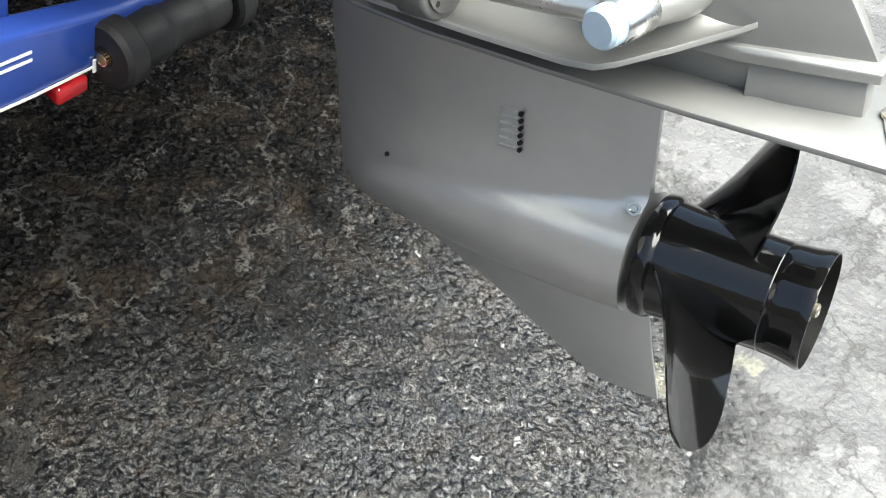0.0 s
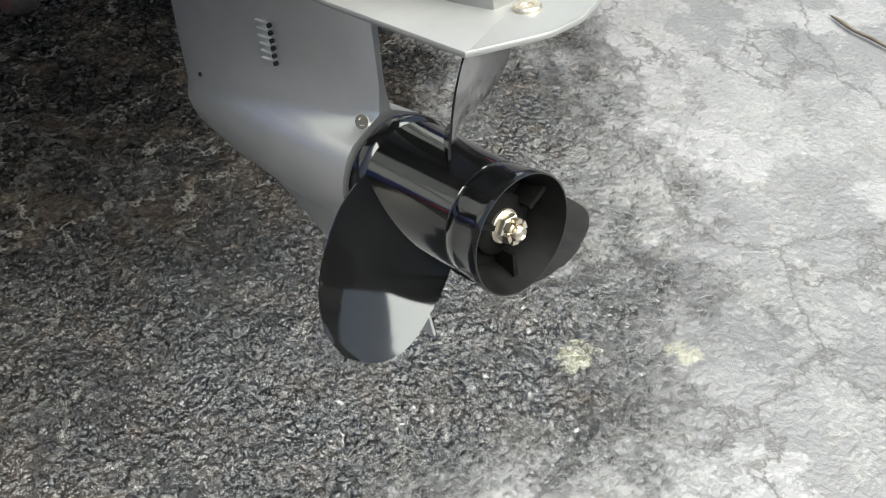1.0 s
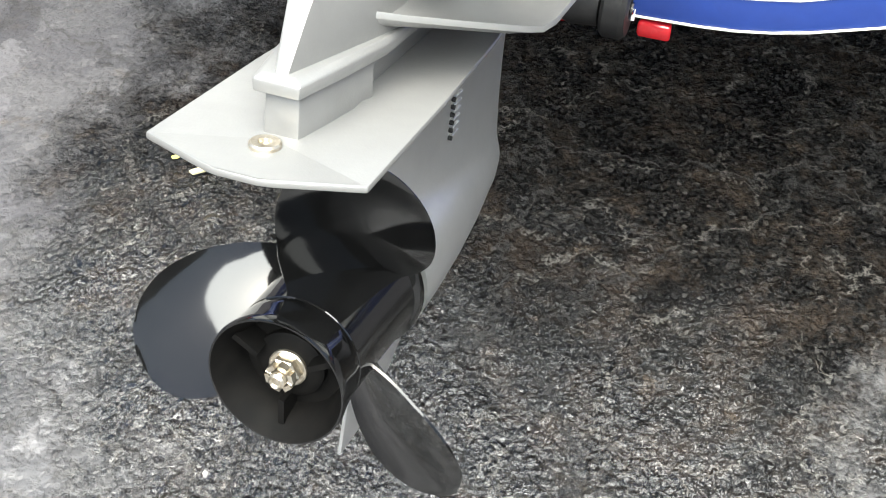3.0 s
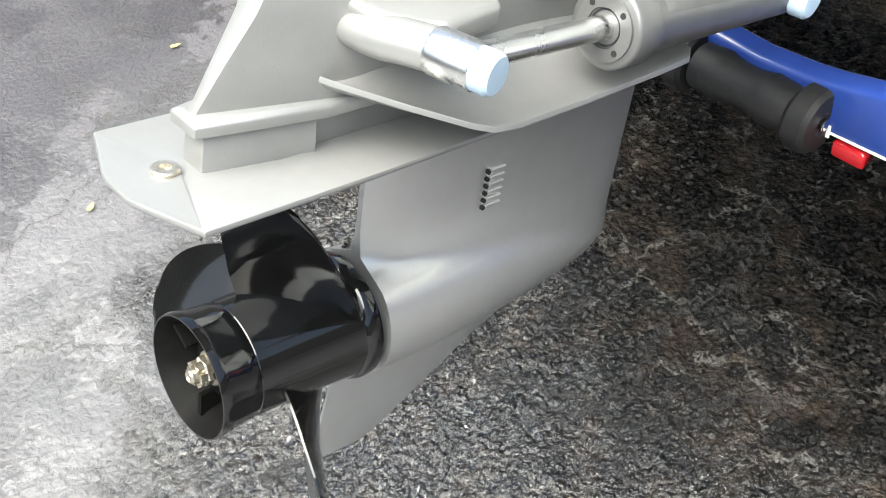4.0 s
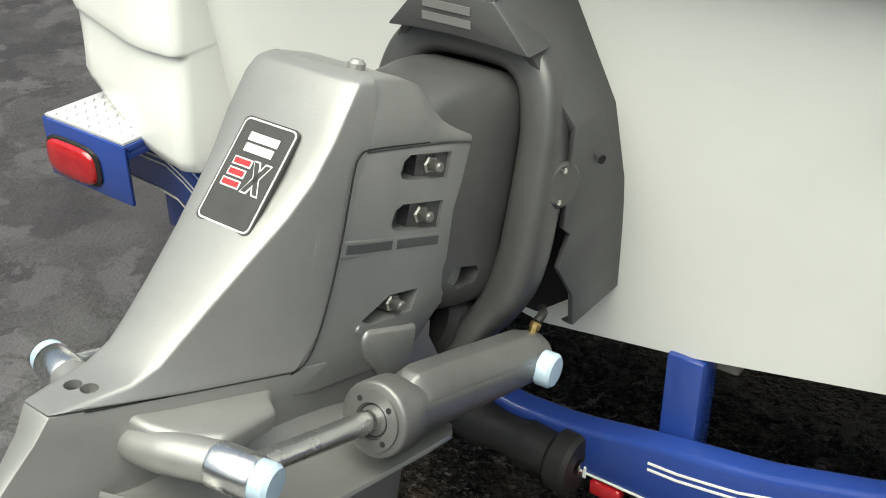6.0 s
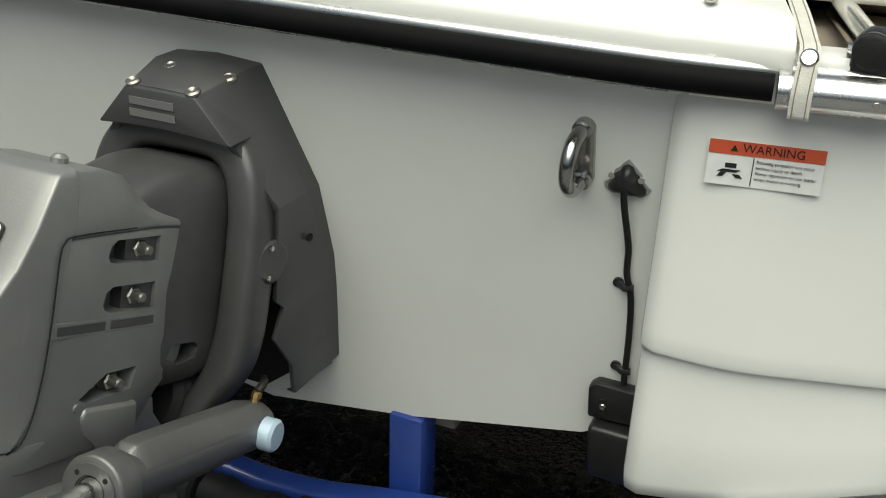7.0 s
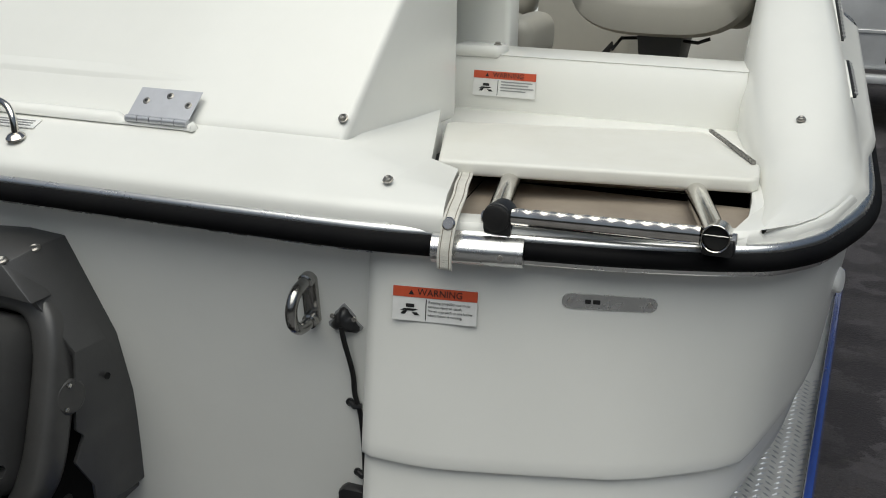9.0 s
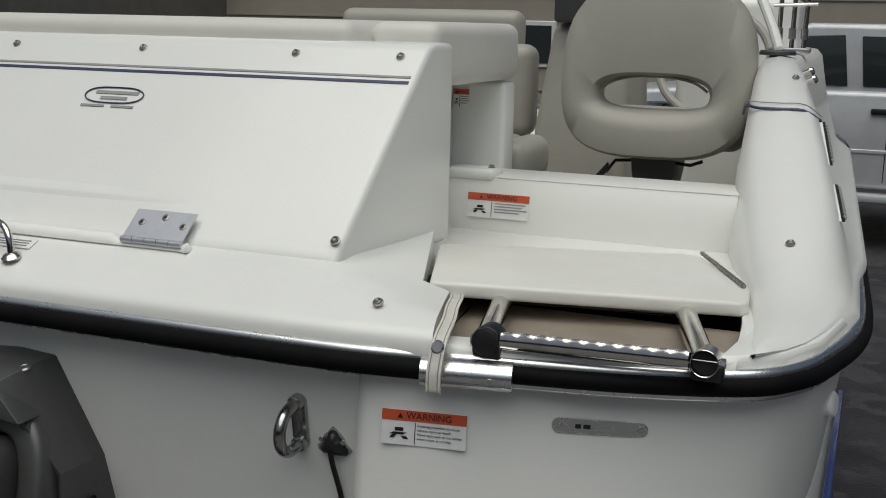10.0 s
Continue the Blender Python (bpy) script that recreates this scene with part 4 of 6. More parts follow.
def along_rail(keep, profile):
    """Sweeps a profile of (outward, z) along the stretch of the rail that keep() picks."""
    rings = []
    for i, p in enumerate(whole):
        if not keep(p):
            continue
        w = (whole[min(i + 1, len(whole) - 1)] - whole[max(i - 1, 0)]).normalized()
        out = Vector((w.y, -w.x, 0))
        rings.append([tuple(p + out * o + Vector((0, 0, z))) for o, z in profile])
    return finish(loft(rings), 0, 2, 40)


def arc(cx, cz, rx, rz, a0, a1, n=9):
    return [(cx + rx * math.cos(radians(a0 + (a1 - a0) * i / n)), cz + rz * math.sin(radians(a0 + (a1 - a0) * i / n))) for i in range(n + 1)]


rail_back = [(-0.035, 1.277), (-0.006, 1.277), (0.000, 1.279), (0.002, 1.282), (0.002, 1.314), (0.000, 1.319), (-0.004, 1.322), (-0.010, 1.322), (-0.035, 1.314)]
rail = part("rub_rail", along_rail(lambda p: True, rail_back), ALU, boat, "bright metal rub rail backing")
bulge = arc(0.002, 1.2975, 0.015, 0.0150, -90, 90)
part("rubber_insert", along_rail(lambda p: p.x <= 0.735 and not (p.x > 0 and p.y > 1), bulge), RAILRUBBER, rail, "black rubber rub rail insert")
part("rubber_insert", along_rail(lambda p: p.x >= 0.845 or (p.x > 0 and p.y > 1), arc(0.002, 1.2995, 0.0125, 0.0130, -90, 90)), RAILRUBBER, rail, "black rubber rub rail insert")
joint = arc(0.004, 1.297, 0.024, 0.021, -90, 90)
rings = []
for x in np.linspace(0.733, 0.857, 6):
    y = lerp_rows(RAIL, x)[0]
    o = Vector((0.2, -0.98, 0))
    rings.append([(x + o.x * a, y + o.y * a, z) for a, z in joint])
jc = part("joint_cover", finish(loft(rings), 0, 2, 50), ALU, rail, "polished aluminium rub rail joint")
part("joint_screw", finish(lathe([(0, 0.0045), (0.003, 0.004)], (0.833, 0.020, 1.295), (0.2, -1, 0), 12)), CHROME, rail)


# stern deck from port quarter to the ladder well
def deck_profile(x):
    y0 = lerp_rows(RAIL, abs(x))[0]
    inner = max(0.145, y0 + 0.12)
    return [(y0 + 0.0040, 1.316), (y0 + 0.005, 1.334), (y0 + 0.011, 1.346), (y0 + 0.024, 1.352), (y0 + 0.050, 1.366), (y0 + 0.085, 1.386), (inner, 1.408), (inner + 0.05, 1.416), (0.62, 1.425)]


rings = []
for x in list(np.linspace(-1.235, 0.53, 30)) + list(np.linspace(0.552, 0.647, 8)) + [0.648, 0.67, 0.690]:
    # the deck's edge runs slantwise along the lid, and falls a little towards the well
    end = 0.62 if x < 0.551 else 0.51 - (x - 0.551) / 0.096 * 0.28 if x < 0.6475 else 0.226
    top = 2.0 if x < 0.54 else 1.356 + (0.70 - x) * 0.30
    row = [(min(y, end), min(z, top - (1.356 - 1.325) * max(0, 3 - k) / 3 * (z < 1.36))) for k, (y, z) in enumerate(deck_profile(x))]
    lean = max(0.0, (x - 0.648) / 0.042) * 0.27
    rings.append([(x + max(0, 0.236 - y) * lean, y, z) for y, z in row + [(end, 1.30), (row[0][0] + 0.004, 1.30)]])
part("stern_deck", finish(loft(rings), 0.0, 2, 40), GELCOAT, boat)

# engine hatch: long wedge with a sloped aft face
HB, HT = (0.138, 1.408), (0.455, 1.728)
prof = [(0.138, 1.37), (0.138, 1.404), (0.150, 1.420), (0.440, 1.716), (0.455, 1.727), (0.475, 1.731), (0.56, 1.731), (0.56, 1.37)]
def hatch_right(y, z):
    return 0.540 + 0.022 * (z - 1.40) / 0.33 + 0.055 * max(0, y - 0.16) * max(0, (1.72 - z) / 0.32)
rings = [[(-hatch_right(y, z), y, z) for y, z in prof], [(hatch_right(y, z), y, z) for y, z in prof]]
hatch = part("engine_hatch", finish(loft(rings), 0.012, 3), GELCOAT, boat, "white sloped engine hatch with twin stripes")
face_n = Vector((0, -(HT[1] - HB[1]), HT[0] - HB[0])).normalized()


def on_hatch(x, s):
    """A place on the hatch's sloped face, s from its foot to its head."""
    return Vector((x, HB[0] + (HT[0] - HB[0]) * s, HB[1] + (HT[1] - HB[1]) * s)) + face_n * 0.0022


slope = Vector((0, HT[0] - HB[0], HT[1] - HB[1])).normalized()
bead = [(0.150, 0.0), (0.166, 0.0012), (0.176, 0.0034), (0.186, 0.0040), (0.215, 0.0012), (0.245, 0.0)]
rings = [[on_hatch(x, a) + face_n * (b * k - 0.0026) for a, b in bead] for x, k in ((-0.52, 1), (0.05, 1), (0.12, 0.65), (0.19, 0.35), (0.25, 0.16), (0.31, 0.0))]
part("hatch_bead", finish(loft(rings), 0, 2, 60), GELCOAT, hatch)
for s, h, m in ((0.800, 0.006, NAVY), (0.827, 0.0045, GREYINK)):
    part("hatch_stripe", finish(plate_on(on_hatch(0.0, s), (1, 0, 0), slope, 1.094, h, 0.001)), m, hatch)
ring_pts = [(0.064 * abs(math.cos(t)) ** 0.6 * (1 if math.cos(t) > 0 else -1), 0.0185 * math.sin(t)) for t in np.linspace(0, 2 * math.pi, 33)[:-1]]
loop = [on_hatch(-0.022, 0.665) + Vector((1, 0, 0)) * a + slope * b + face_n * 0.001 for a, b in ring_pts]
part("dealer_mark_outline", finish(tube(loop + loop[:1], 0.0014, 6, cap=False)), NAVY, hatch, "dealer mark drawn as plain oval and bars")
for dx, dy, w, h in ((0.004, 0.0065, 0.094, 0.007), (0.002, -0.0065, 0.058, 0.007), (-0.036, -0.026, 0.052, 0.005), (0.030, -0.026, 0.048, 0.005)):
    part("dealer_mark_bar", finish(plate_on(on_hatch(-0.022, 0.665) + Vector((1, 0, 0)) * dx + slope * dy, (1, 0, 0), slope, w, h, 0.001)), GREYINK, hatch)

lip = [(0.118, 1.400), (0.121, 1.4145), (0.130, 1.4185), (0.1345, 1.4150), (0.136, 1.400)]
rings = [[(x, y + dy, 1.400 + (z - 1.400) * k) for y, z in lip] for x, dy, k in ((-0.54, 0, 1), (0.140, 0, 1), (0.152, 0.001, 0.45), (0.270, 0.001, 0.45), (0.281, -0.001, 0.75), (0.285, -0.004, 0.55), (0.288, 0.0, 0.15))]
part("deck_lip", finish(loft(rings), 0, 2, 60), GELCOAT, boat)

# hinges on the hatch foot
def hinge(x):
    o = on_hatch(x, 0.048) + face_n * 0.008
    h = part("hinge", finish(plate_on(o, (1, 0, 0), slope, 0.116, 0.060, 0.004, shear=0.004), 0.0012, 1), SATIN, boat, "bright metal hinge with three screws")
    foot = o - slope * 0.031 + face_n * 0.003
    bm = tube([foot + Vector((-0.058, 0, 0)), foot + Vector((0.056, 0, 0))], 0.0042, 10)
    for k in range(5):
        tube([foot + Vector((-0.059 + 0.0234 * k, 0, 0)), foot + Vector((-0.059 + 0.0234 * k + 0.0222, 0, 0))], 0.0060, 12, bm)
    part("hinge_barrel", finish(bm), SATIN, h)
    for dx, dy in ((-0.036, 0.004), (0.004, 0.017), (0.044, 0.002)):
        c = o + Vector((dx, 0, 0)) + slope * dy + face_n * 0.004
        bm = lathe([(-0.002, 0.0066), (0.0004, 0.0064), (0.0012, 0.005)], c, face_n, 16)
        part("screw", finish(bm), SNAP, h)
        part("screw_slot", finish(lathe([(0, 0.0032), (0.0004, 0.003)], c + face_n * 0.0010, face_n, 8)), INK, h)


hinge(0.219)
hinge(-0.30)


def snap(p, n):
    n = Vector(n).normalized()
    bm = lathe([(0, 0.0080), (0.0015, 0.0080), (0.002, 0.0058), (0.0050, 0.0056), (0.0060, 0.0045), (0.0040, 0.002)], p, n, 18)
    return part("snap_fastener", finish(bm), SNAP, boat)


snap((0.646, 0.067, 1.372), (0, -0.55, 1))
snap(on_hatch(0.53, 0.075) + face_n * 0.002, face_n)
for x in (0.514, 0.310, -0.017, -0.319):
    snap(on_hatch(x, 0.93), face_n)

# seat base and bolster behind the hatch
def cushion(name, x0, x1, y0, y1, z0, z1, bevel=0.03, mat=None, parent=None, label=""):
    return part(name, finish(block(x0, x1, y0, y1, z0, z1), bevel, 5), mat or VINYL, parent, label)


foot = [(-0.45, 0.50), (0.554, 0.50), (0.541, 0.56), (0.452, 0.80), (0.402, 0.97), (-0.45, 0.97)]
head = [(-0.45, 0.50), (0.549, 0.50), (0.539, 0.56), (0.470, 0.76), (0.402, 0.97), (-0.45, 0.97)]
part("hatch_back", finish(loft([[(x, y, 1.36) for x, y in foot], [(x, y, 1.642) for x, y in head]]), 0.008, 3), GELCOAT, hatch)
part("seat_base", finish(block(0.28, 0.524, 0.968, 1.045, 1.04, 1.644), 0.012, 3), GELCOAT, boat)
part("seat_base", finish(block(-1.02, 0.27, 0.98, 1.42, 1.04, 1.40), 0.02, 3), GELCOAT, boat)
cushion("seat_bolster", -0.46, 0.396, 0.47, 0.72, 1.648, 1.768, 0.030, BOLSTER, boat, "off-white vinyl seat bolster along the hatch")
cushion("seat_bolster", 0.388, 0.530, 0.560, 1.050, 1.647, 1.768, 0.026, BOLSTER, boat, "off-white vinyl seat end bolster")
cushion("seat_bolster", -1.15, -0.47, 0.50, 0.74, 1.64, 1.745, 0.032, BOLSTER, boat, "grey-beige vinyl seat bolster beside the hatch")
cushion("arm_pad", 0.46, 0.540, 1.07, 1.30, 1.40, 1.505, 0.035, VINYL, boat, "soft off-white vinyl arm pad")

ringf = empty("mooring_ring", pose(-0.070, 0.062, 1.372), "stainless mooring ring on two round feet on the stern deck", "deck fitting")
for dx, dy in ((0.055, 0.0), (-0.06, 0.035)):
    zf = 0.0 if dx > 0 else 0.014
    part("foot", finish(lathe([(0, 0.0165), (0.003, 0.016), (0.008, 0.011), (0.010, 0.0065)], (dx, dy, zf), (0, -0.3, 1), 24)), CHROME, ringf)
part("stem", finish(tube(smooth_path([(0.055, 0, 0.008), (0.049, 0.003, 0.035), (0.030, 0.010, 0.052), (-0.01, 0.022, 0.056), (-0.045, 0.032, 0.048), (-0.06, 0.035, 0.022)], 5), 0.0062, 12)), CHROME, ringf)

# ladder well, lid, step and threshold
part("well_floor", finish(slab([(0.64, 0.10), (0.85, 0.13), (1.00, 0.16), (1.10, 0.20), (1.15, 0.27), (1.15, 0.372), (0.64, 0.372)], 1.285, 1.310)), SHADED_TAN, boat, "bare floor of the ladder well, tan with the lid's shade painted in")
along = (0.66, 0.73, 0.79, 0.85, 0.92, 1.00, 1.07, 1.14)
rings = [[(x, lerp_rows(RAIL, x)[0] + d, z) for d, z in ((0.003, 1.29), (0.003, 1.324), (0.009, 1.332), (0.045, 1.334), (0.058, 1.328), (0.068, 1.29))] for x in along]
part("well_sill", finish(loft(rings), 0, 2, 50), GELCOAT, boat)
part("well_side", finish(slab([(1.131, 0.15), (1.129, 0.24), (1.124, 0.32), (1.112, 0.42), (1.100, 0.50), (1.16, 0.50), (1.16, 0.15)], 1.285, 1.336), 0.002, 2), GELCOAT, boat)
# black blocks put in for the deep shade under the lid
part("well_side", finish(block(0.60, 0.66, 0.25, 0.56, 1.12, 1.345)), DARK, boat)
part("well_back_shade", finish(block(0.60, 1.17, 0.49, 0.52, 1.10, 1.345)), DARK, boat)
part("well_pit_shade", finish(block(0.60, 1.17, 0.372, 0.49, 1.10, 1.14)), DARK, boat)
part("step_deck", finish(block(0.44, 1.20, 0.52, 0.90, 1.25, 1.349), 0.006, 2), GELCOAT, boat)
lid_pts = [(0.655, 0.236), (0.650, 0.250), (0.570, 0.487), (0.580, 0.502), (0.985, 0.700), (1.003, 0.695), (1.118, 0.470), (1.126, 0.385), (1.118, 0.366)]
def lid_z(x):
    return 1.358 + max(0.0, 0.76 - x) * 0.10


lid = part("step_lid", finish(loft([[(x, y, lid_z(x) - 0.024) for x, y in lid_pts], [(x, y, lid_z(x)) for x, y in lid_pts]]), 0.006, 3), NONSKID, boat, "off-white hinged lid over the ladder well")
bm = tube([(1.004, 0.703, 1.362), (1.109, 0.462, 1.362)], 0.0034, 8)
for i in range(14):
    p = Vector((1.004, 0.703, 1.362)).lerp(Vector((1.109, 0.462, 1.362)), (i + 0.5) / 14)
    lathe([(-0.006, 0.0042), (0.006, 0.0042)], p, (0.105, -0.241, 0), 8, bm)
part("piano_hinge", finish(bm), SNAP, lid, "thin metal piano hinge")
threshold = [(0.452, 0.785), (1.05, 0.785), (1.05, 0.97), (0.452, 0.97)]
rings = [[(x, y, 1.345) for x, y in threshold], [(x, y + (0.016 if y < 0.8 else 0), 1.44) for x, y in threshold], [(x, y + (0.026 if y < 0.8 else 0), 1.456) for x, y in threshold], [(x, 0.9 + (y - 0.9) * 0.8, 1.458) for x, y in threshold]]
part("threshold", finish(loft(rings), 0.004, 2, 40), GELCOAT, boat)
snap((0.545, 0.835, 1.474), (0, 0, 1))
part("latch_block", finish(block(0.455, 0.56, 0.80, 0.87, 1.45, 1.474), 0.01, 3), GELCOAT, boat)


# starboard coaming: rounded shoulder that rises ahead
def coaming():
    rings = []
    for y, xi, xo, zt in ((0.150, 1.150, 1.160, 1.340), (0.19, 1.148, 1.185, 1.346), (0.24, 1.146, 1.208, 1.350), (0.32, 1.142, 1.228, 1.354), (0.42, 1.130, 1.240, 1.364), (0.50, 1.118, 1.245, 1.385), (0.58, 1.098, 1.247, 1.415),
                          (0.66, 1.075, 1.245, 1.445), (0.78, 1.052, 1.234, 1.490), (0.95, 1.028, 1.205, 1.555), (1.15, 1.012, 1.168, 1.625), (1.35, 0.998, 1.128, 1.680), (1.55, 0.985, 1.098, 1.705), (2.2, 0.975, 1.085, 1.71), (3.2, 0.93, 1.06, 1.71)):
        wid = xo - xi
        edge = max(1.17, 1.295 - 0.045 * (y - 0.9))
        for (x0, y0), (x1, y1) in zip(RAIL[7:11], RAIL[8:12]):
            if y0 <= y <= y1:
                edge = x0 + (x1 - x0) * (y - y0) / (y1 - y0)
        edge -= 0.003
        ring = [(xi - 0.012, 1.29), (xi - 0.008, 1.30 + (zt - 1.30) * 0.5), (xi + wid * 0.05, zt - 0.03 * min(1, (zt - 1.33) / 0.06)), (xi + wid * 0.2, zt - 0.006), (xi + wid * 0.5, zt), (xo - wid * 0.2, zt - 0.006), (xo - wid * 0.05, zt - 0.028 * min(1, (zt - 1.335) / 0.06)),
                (xo + (edge - xo) * 0.22, 1.336 + (zt - 1.336) * 0.45), (xo + (edge - xo) * 0.55, 1.342 + max(0, zt - 1.42) * 0.1), (edge - 0.012, 1.336), (edge - 0.002, 1.326), (edge - 0.002, 1.29)]
        rings.append([(x, y, z) for x, z in ring])
    return finish(loft(rings), 0, 2, 60)


coam = part("coaming", coaming(), GELCOAT, boat)
quarter = [(1.115, 0.122), (1.139, 0.134), (1.198, 0.182), (1.242, 0.272), (1.270, 0.42), (1.18, 0.42), (1.145, 0.30), (1.125, 0.20)]
part("quarter_deck", finish(loft([[(x, y, 1.29) for x, y in quarter], [(x, y, 1.330) for x, y in quarter], [(1.18 + (x - 1.18) * 0.93, 0.27 + (y - 0.27) * 0.93, 1.339) for x, y in quarter]]), 0.002, 2), GELCOAT, boat)
part("coaming", finish(loft([[(-1.30, y, 1.31), (-1.27, y, 1.5), (-1.2, y, 1.66), (-1.05, y, 1.67), (-1.02, y, 1.31)] for y in (0.62, 1.2, 3.2)]), 0.01, 2), GELCOAT, boat)
for s, (a, b) in enumerate(((0.011, NAVY), (0.004, GREYINK))):
    line = [(1.003, 1.20, 1.585 + s * 0.014), (1.016, 1.14, 1.607 + s * 0.009), (1.04, 1.105 + s * 0.03, 1.6055 + s * 0.0105), (1.085, 1.09 + s * 0.03, 1.606 + s * 0.0105), (1.135, 1.10 + s * 0.03, 1.6045 + s * 0.0105), (1.170, 1.13 + s * 0.02, 1.582 + s * 0.008)]
    part("coaming_stripe", finish(tube(smooth_path(line, 4), a * 0.30, 6)), b, coam)
snap((1.166, 0.580, 1.4165), (0, -0.36, 1))
snap((1.10, 1.30, 1.664), (0, -0.36, 1))
bm = lathe([(0, 0.045), (0.008, 0.045), (0.012, 0.040), (0.012, 0.022), (-0.02, 0.020)], (1.03, 1.60, 1.707), (0, 0, 1), 28)
part("rod_holder", finish(bm), DARKPAINT, coam, "dark metal flush rod holder ring")


def side_vent(head, foot):
    """A ribbed teardrop grille on the coaming's outer face."""
    h, f = Vector(head), Vector(foot)
    way = f - h
    rise = Vector((-0.25, 0, 1)).normalized()
    def leaf(off, k):
        top = [h + way * t + rise * (0.007 * k * math.sin(math.pi * t) ** 0.6) + Vector((off, 0, 0)) for t in np.linspace(0.01, 0.99, 12)]
        low = [h + way * t - rise * (0.010 * k * math.sin(math.pi * t) ** 0.6) + Vector((off, 0, 0)) for t in np.linspace(0.99, 0.01, 12)]
        return top + low
    v = part("side_vent", finish(loft([leaf(-0.006, 1.0), leaf(-0.003, 1.0), leaf(0.0, 0.85)]), 0, 2, 50), RUBBER, coam, "dark ribbed side vent")
    part("vent_pad", finish(loft([leaf(-0.032, 1.2), leaf(-0.006, 1.05)]), 0, 2, 50), GELCOAT, v)
    for t in np.linspace(0.10, 0.90, 11):
        c = h + way * t
        k = math.sin(math.pi * t) ** 0.6
        bm = tube([c - rise * 0.008 * k + Vector((-0.002, 0, 0)), c + Vector((0.002, 0, 0)), c + rise * 0.005 * k + Vector((-0.002, 0, 0))], 0.0034, 8)
        part("rib", finish(bm), GREYINK, v)


side_vent((1.172, 1.28, 1.570), (1.203, 1.10, 1.494))
side_vent((1.221, 0.95, 1.474), (1.245, 0.76, 1.432))
part("cockpit_floor", finish(block(-1.02, 1.03, 0.97, 3.4, 1.02, 1.04)), CARPET, boat)
part("cockpit_side", finish(block(1.022, 1.05, 0.98, 3.3, 1.02, 1.50), 0.01, 2), GELCOAT, boat)

rack = empty("rod_rack", pose(1.015, 1.9, 1.71), "stainless rod tubes standing on the coaming", "rod rack")
part("rack_base", finish(block(-0.035, 0.075, -0.03, 0.03, -0.002, 0.012), 0.004, 2), ALU, rack)
for dx, dy in ((-0.012, 0), (0.022, 0.01), (0.055, 0)):
    part("rod_tube", finish(tube([(dx, dy, 0.01), (dx * 1.05, dy + 0.01, 0.16), (dx * 1.1, dy + 0.02, 0.42)], 0.0065, 12)), CHROME, rack)
    part("tube_clip", finish(lathe([(0, 0.010), (0.03, 0.010)], (dx, dy, 0.035), (0, 0, 1), 14)), ALU, rack)
part("rack_bar", finish(tube([(-0.03, -0.012, 0.125), (0.085, -0.012, 0.130)], 0.005, 8)), ALU, rack)
screen = empty("windscreen", pose(0.9, 2.15, 1.70), "curved windscreen frame beside the helm", "windscreen")
part("screen_frame", finish(tube(smooth_path([(0.11, -0.30, 0.02), (0.075, -0.26, 0.10), (0.02, -0.2, 0.19), (-0.08, -0.1, 0.26), (-0.3, 0.05, 0.29), (-0.7, 0.12, 0.29)], 5), 0.014, 10)), GELCOAT, screen)
for k, (x, y, z) in enumerate(((1.094, 1.50, 1.660), (1.108, 1.40, 1.645))):
    part("side_knob", finish(lathe([(0, 0.008), (0.022, 0.008), (0.03, 0.011), (0.036, 0.009)], (x, y, z), (1, -0.2, 0.5), 14)), CHROME, boat)

# helm seat
seat = empty("helm_chair", pose(0.745, 1.52, 0), "off-white vinyl helm seat with a slot in its back", "boat seat")


def backrest():
    def out(w, h, cz, k, p):
        pts = []
        for i in range(48):
            t = 2 * math.pi * i / 48
            c, s = math.cos(t), math.sin(t)
            taper = 1.0 - 0.10 * max(0, s)
            pts.append((w * taper * abs(c) ** p * (1 if c > 0 else -1), cz + h * abs(s) ** p * (1 if s > 0 else -1)))
        return pts
    big, small = out(0.246, 0.225, 1.662, 0, 0.62), out(0.235, 0.214, 1.662, 0, 0.62)
    hole, lip = out(0.140, 0.040, 1.603, 0, 0.62), out(0.153, 0.053, 1.604, 0, 0.62)
    mid_ = out(0.205, 0.13, 1.640, 0, 0.65)
    rows = [(hole, -0.02), (lip, -0.055), (mid_, -0.068), (small, -0.055), (big, -0.015), (big, 0.035), (small, 0.06), (lip, 0.06), (hole, 0.03)]
    rings = [[(x, y + 0.10 * (z - 1.645), z) for x, z in pts] for pts, y in rows]
    bm = loft(rings + rings[:1], cap=False)
    return finish(bm, 0, 2, 60)


part("backrest", backrest(), VINYL, seat)
part("seat_cushion", finish(block(-0.22, 0.22, 0.08, 0.50, 1.452, 1.54), 0.04, 5), VINYL, seat)
part("seat_bracket", finish(loft([[(-0.052, -0.02, 1.452), (0.062, -0.02, 1.452), (0.062, 0.16, 1.452), (-0.052, 0.16, 1.452)], [(-0.050, -0.01, 1.40), (0.060, -0.01, 1.40), (0.060, 0.15, 1.40), (-0.050, 0.15, 1.40)], [(-0.035, 0, 1.315), (0.045, 0, 1.315), (0.045, 0.14, 1.315), (-0.035, 0.14, 1.315)]]), 0.004, 2), DARKPAINT, seat)
part("pedestal", finish(lathe([(0, 0.12), (0.01, 0.12), (0.03, 0.04), (0.28, 0.036)], (0, 0.1, 1.04), (0, 0, 1), 24)), ALU, seat)
part("adjust_lever", finish(tube([(-0.05, 0.03, 1.425), (-0.095, 0.0, 1.425), (-0.115, -0.02, 1.395)], 0.0045, 8)), PLASTIC, seat)
part("adjust_lever", finish(tube([(0.04, 0.03, 1.425), (0.10, 0.0, 1.424), (0.13, 0.0, 1.436)], 0.0045, 8)), PLASTIC, seat)
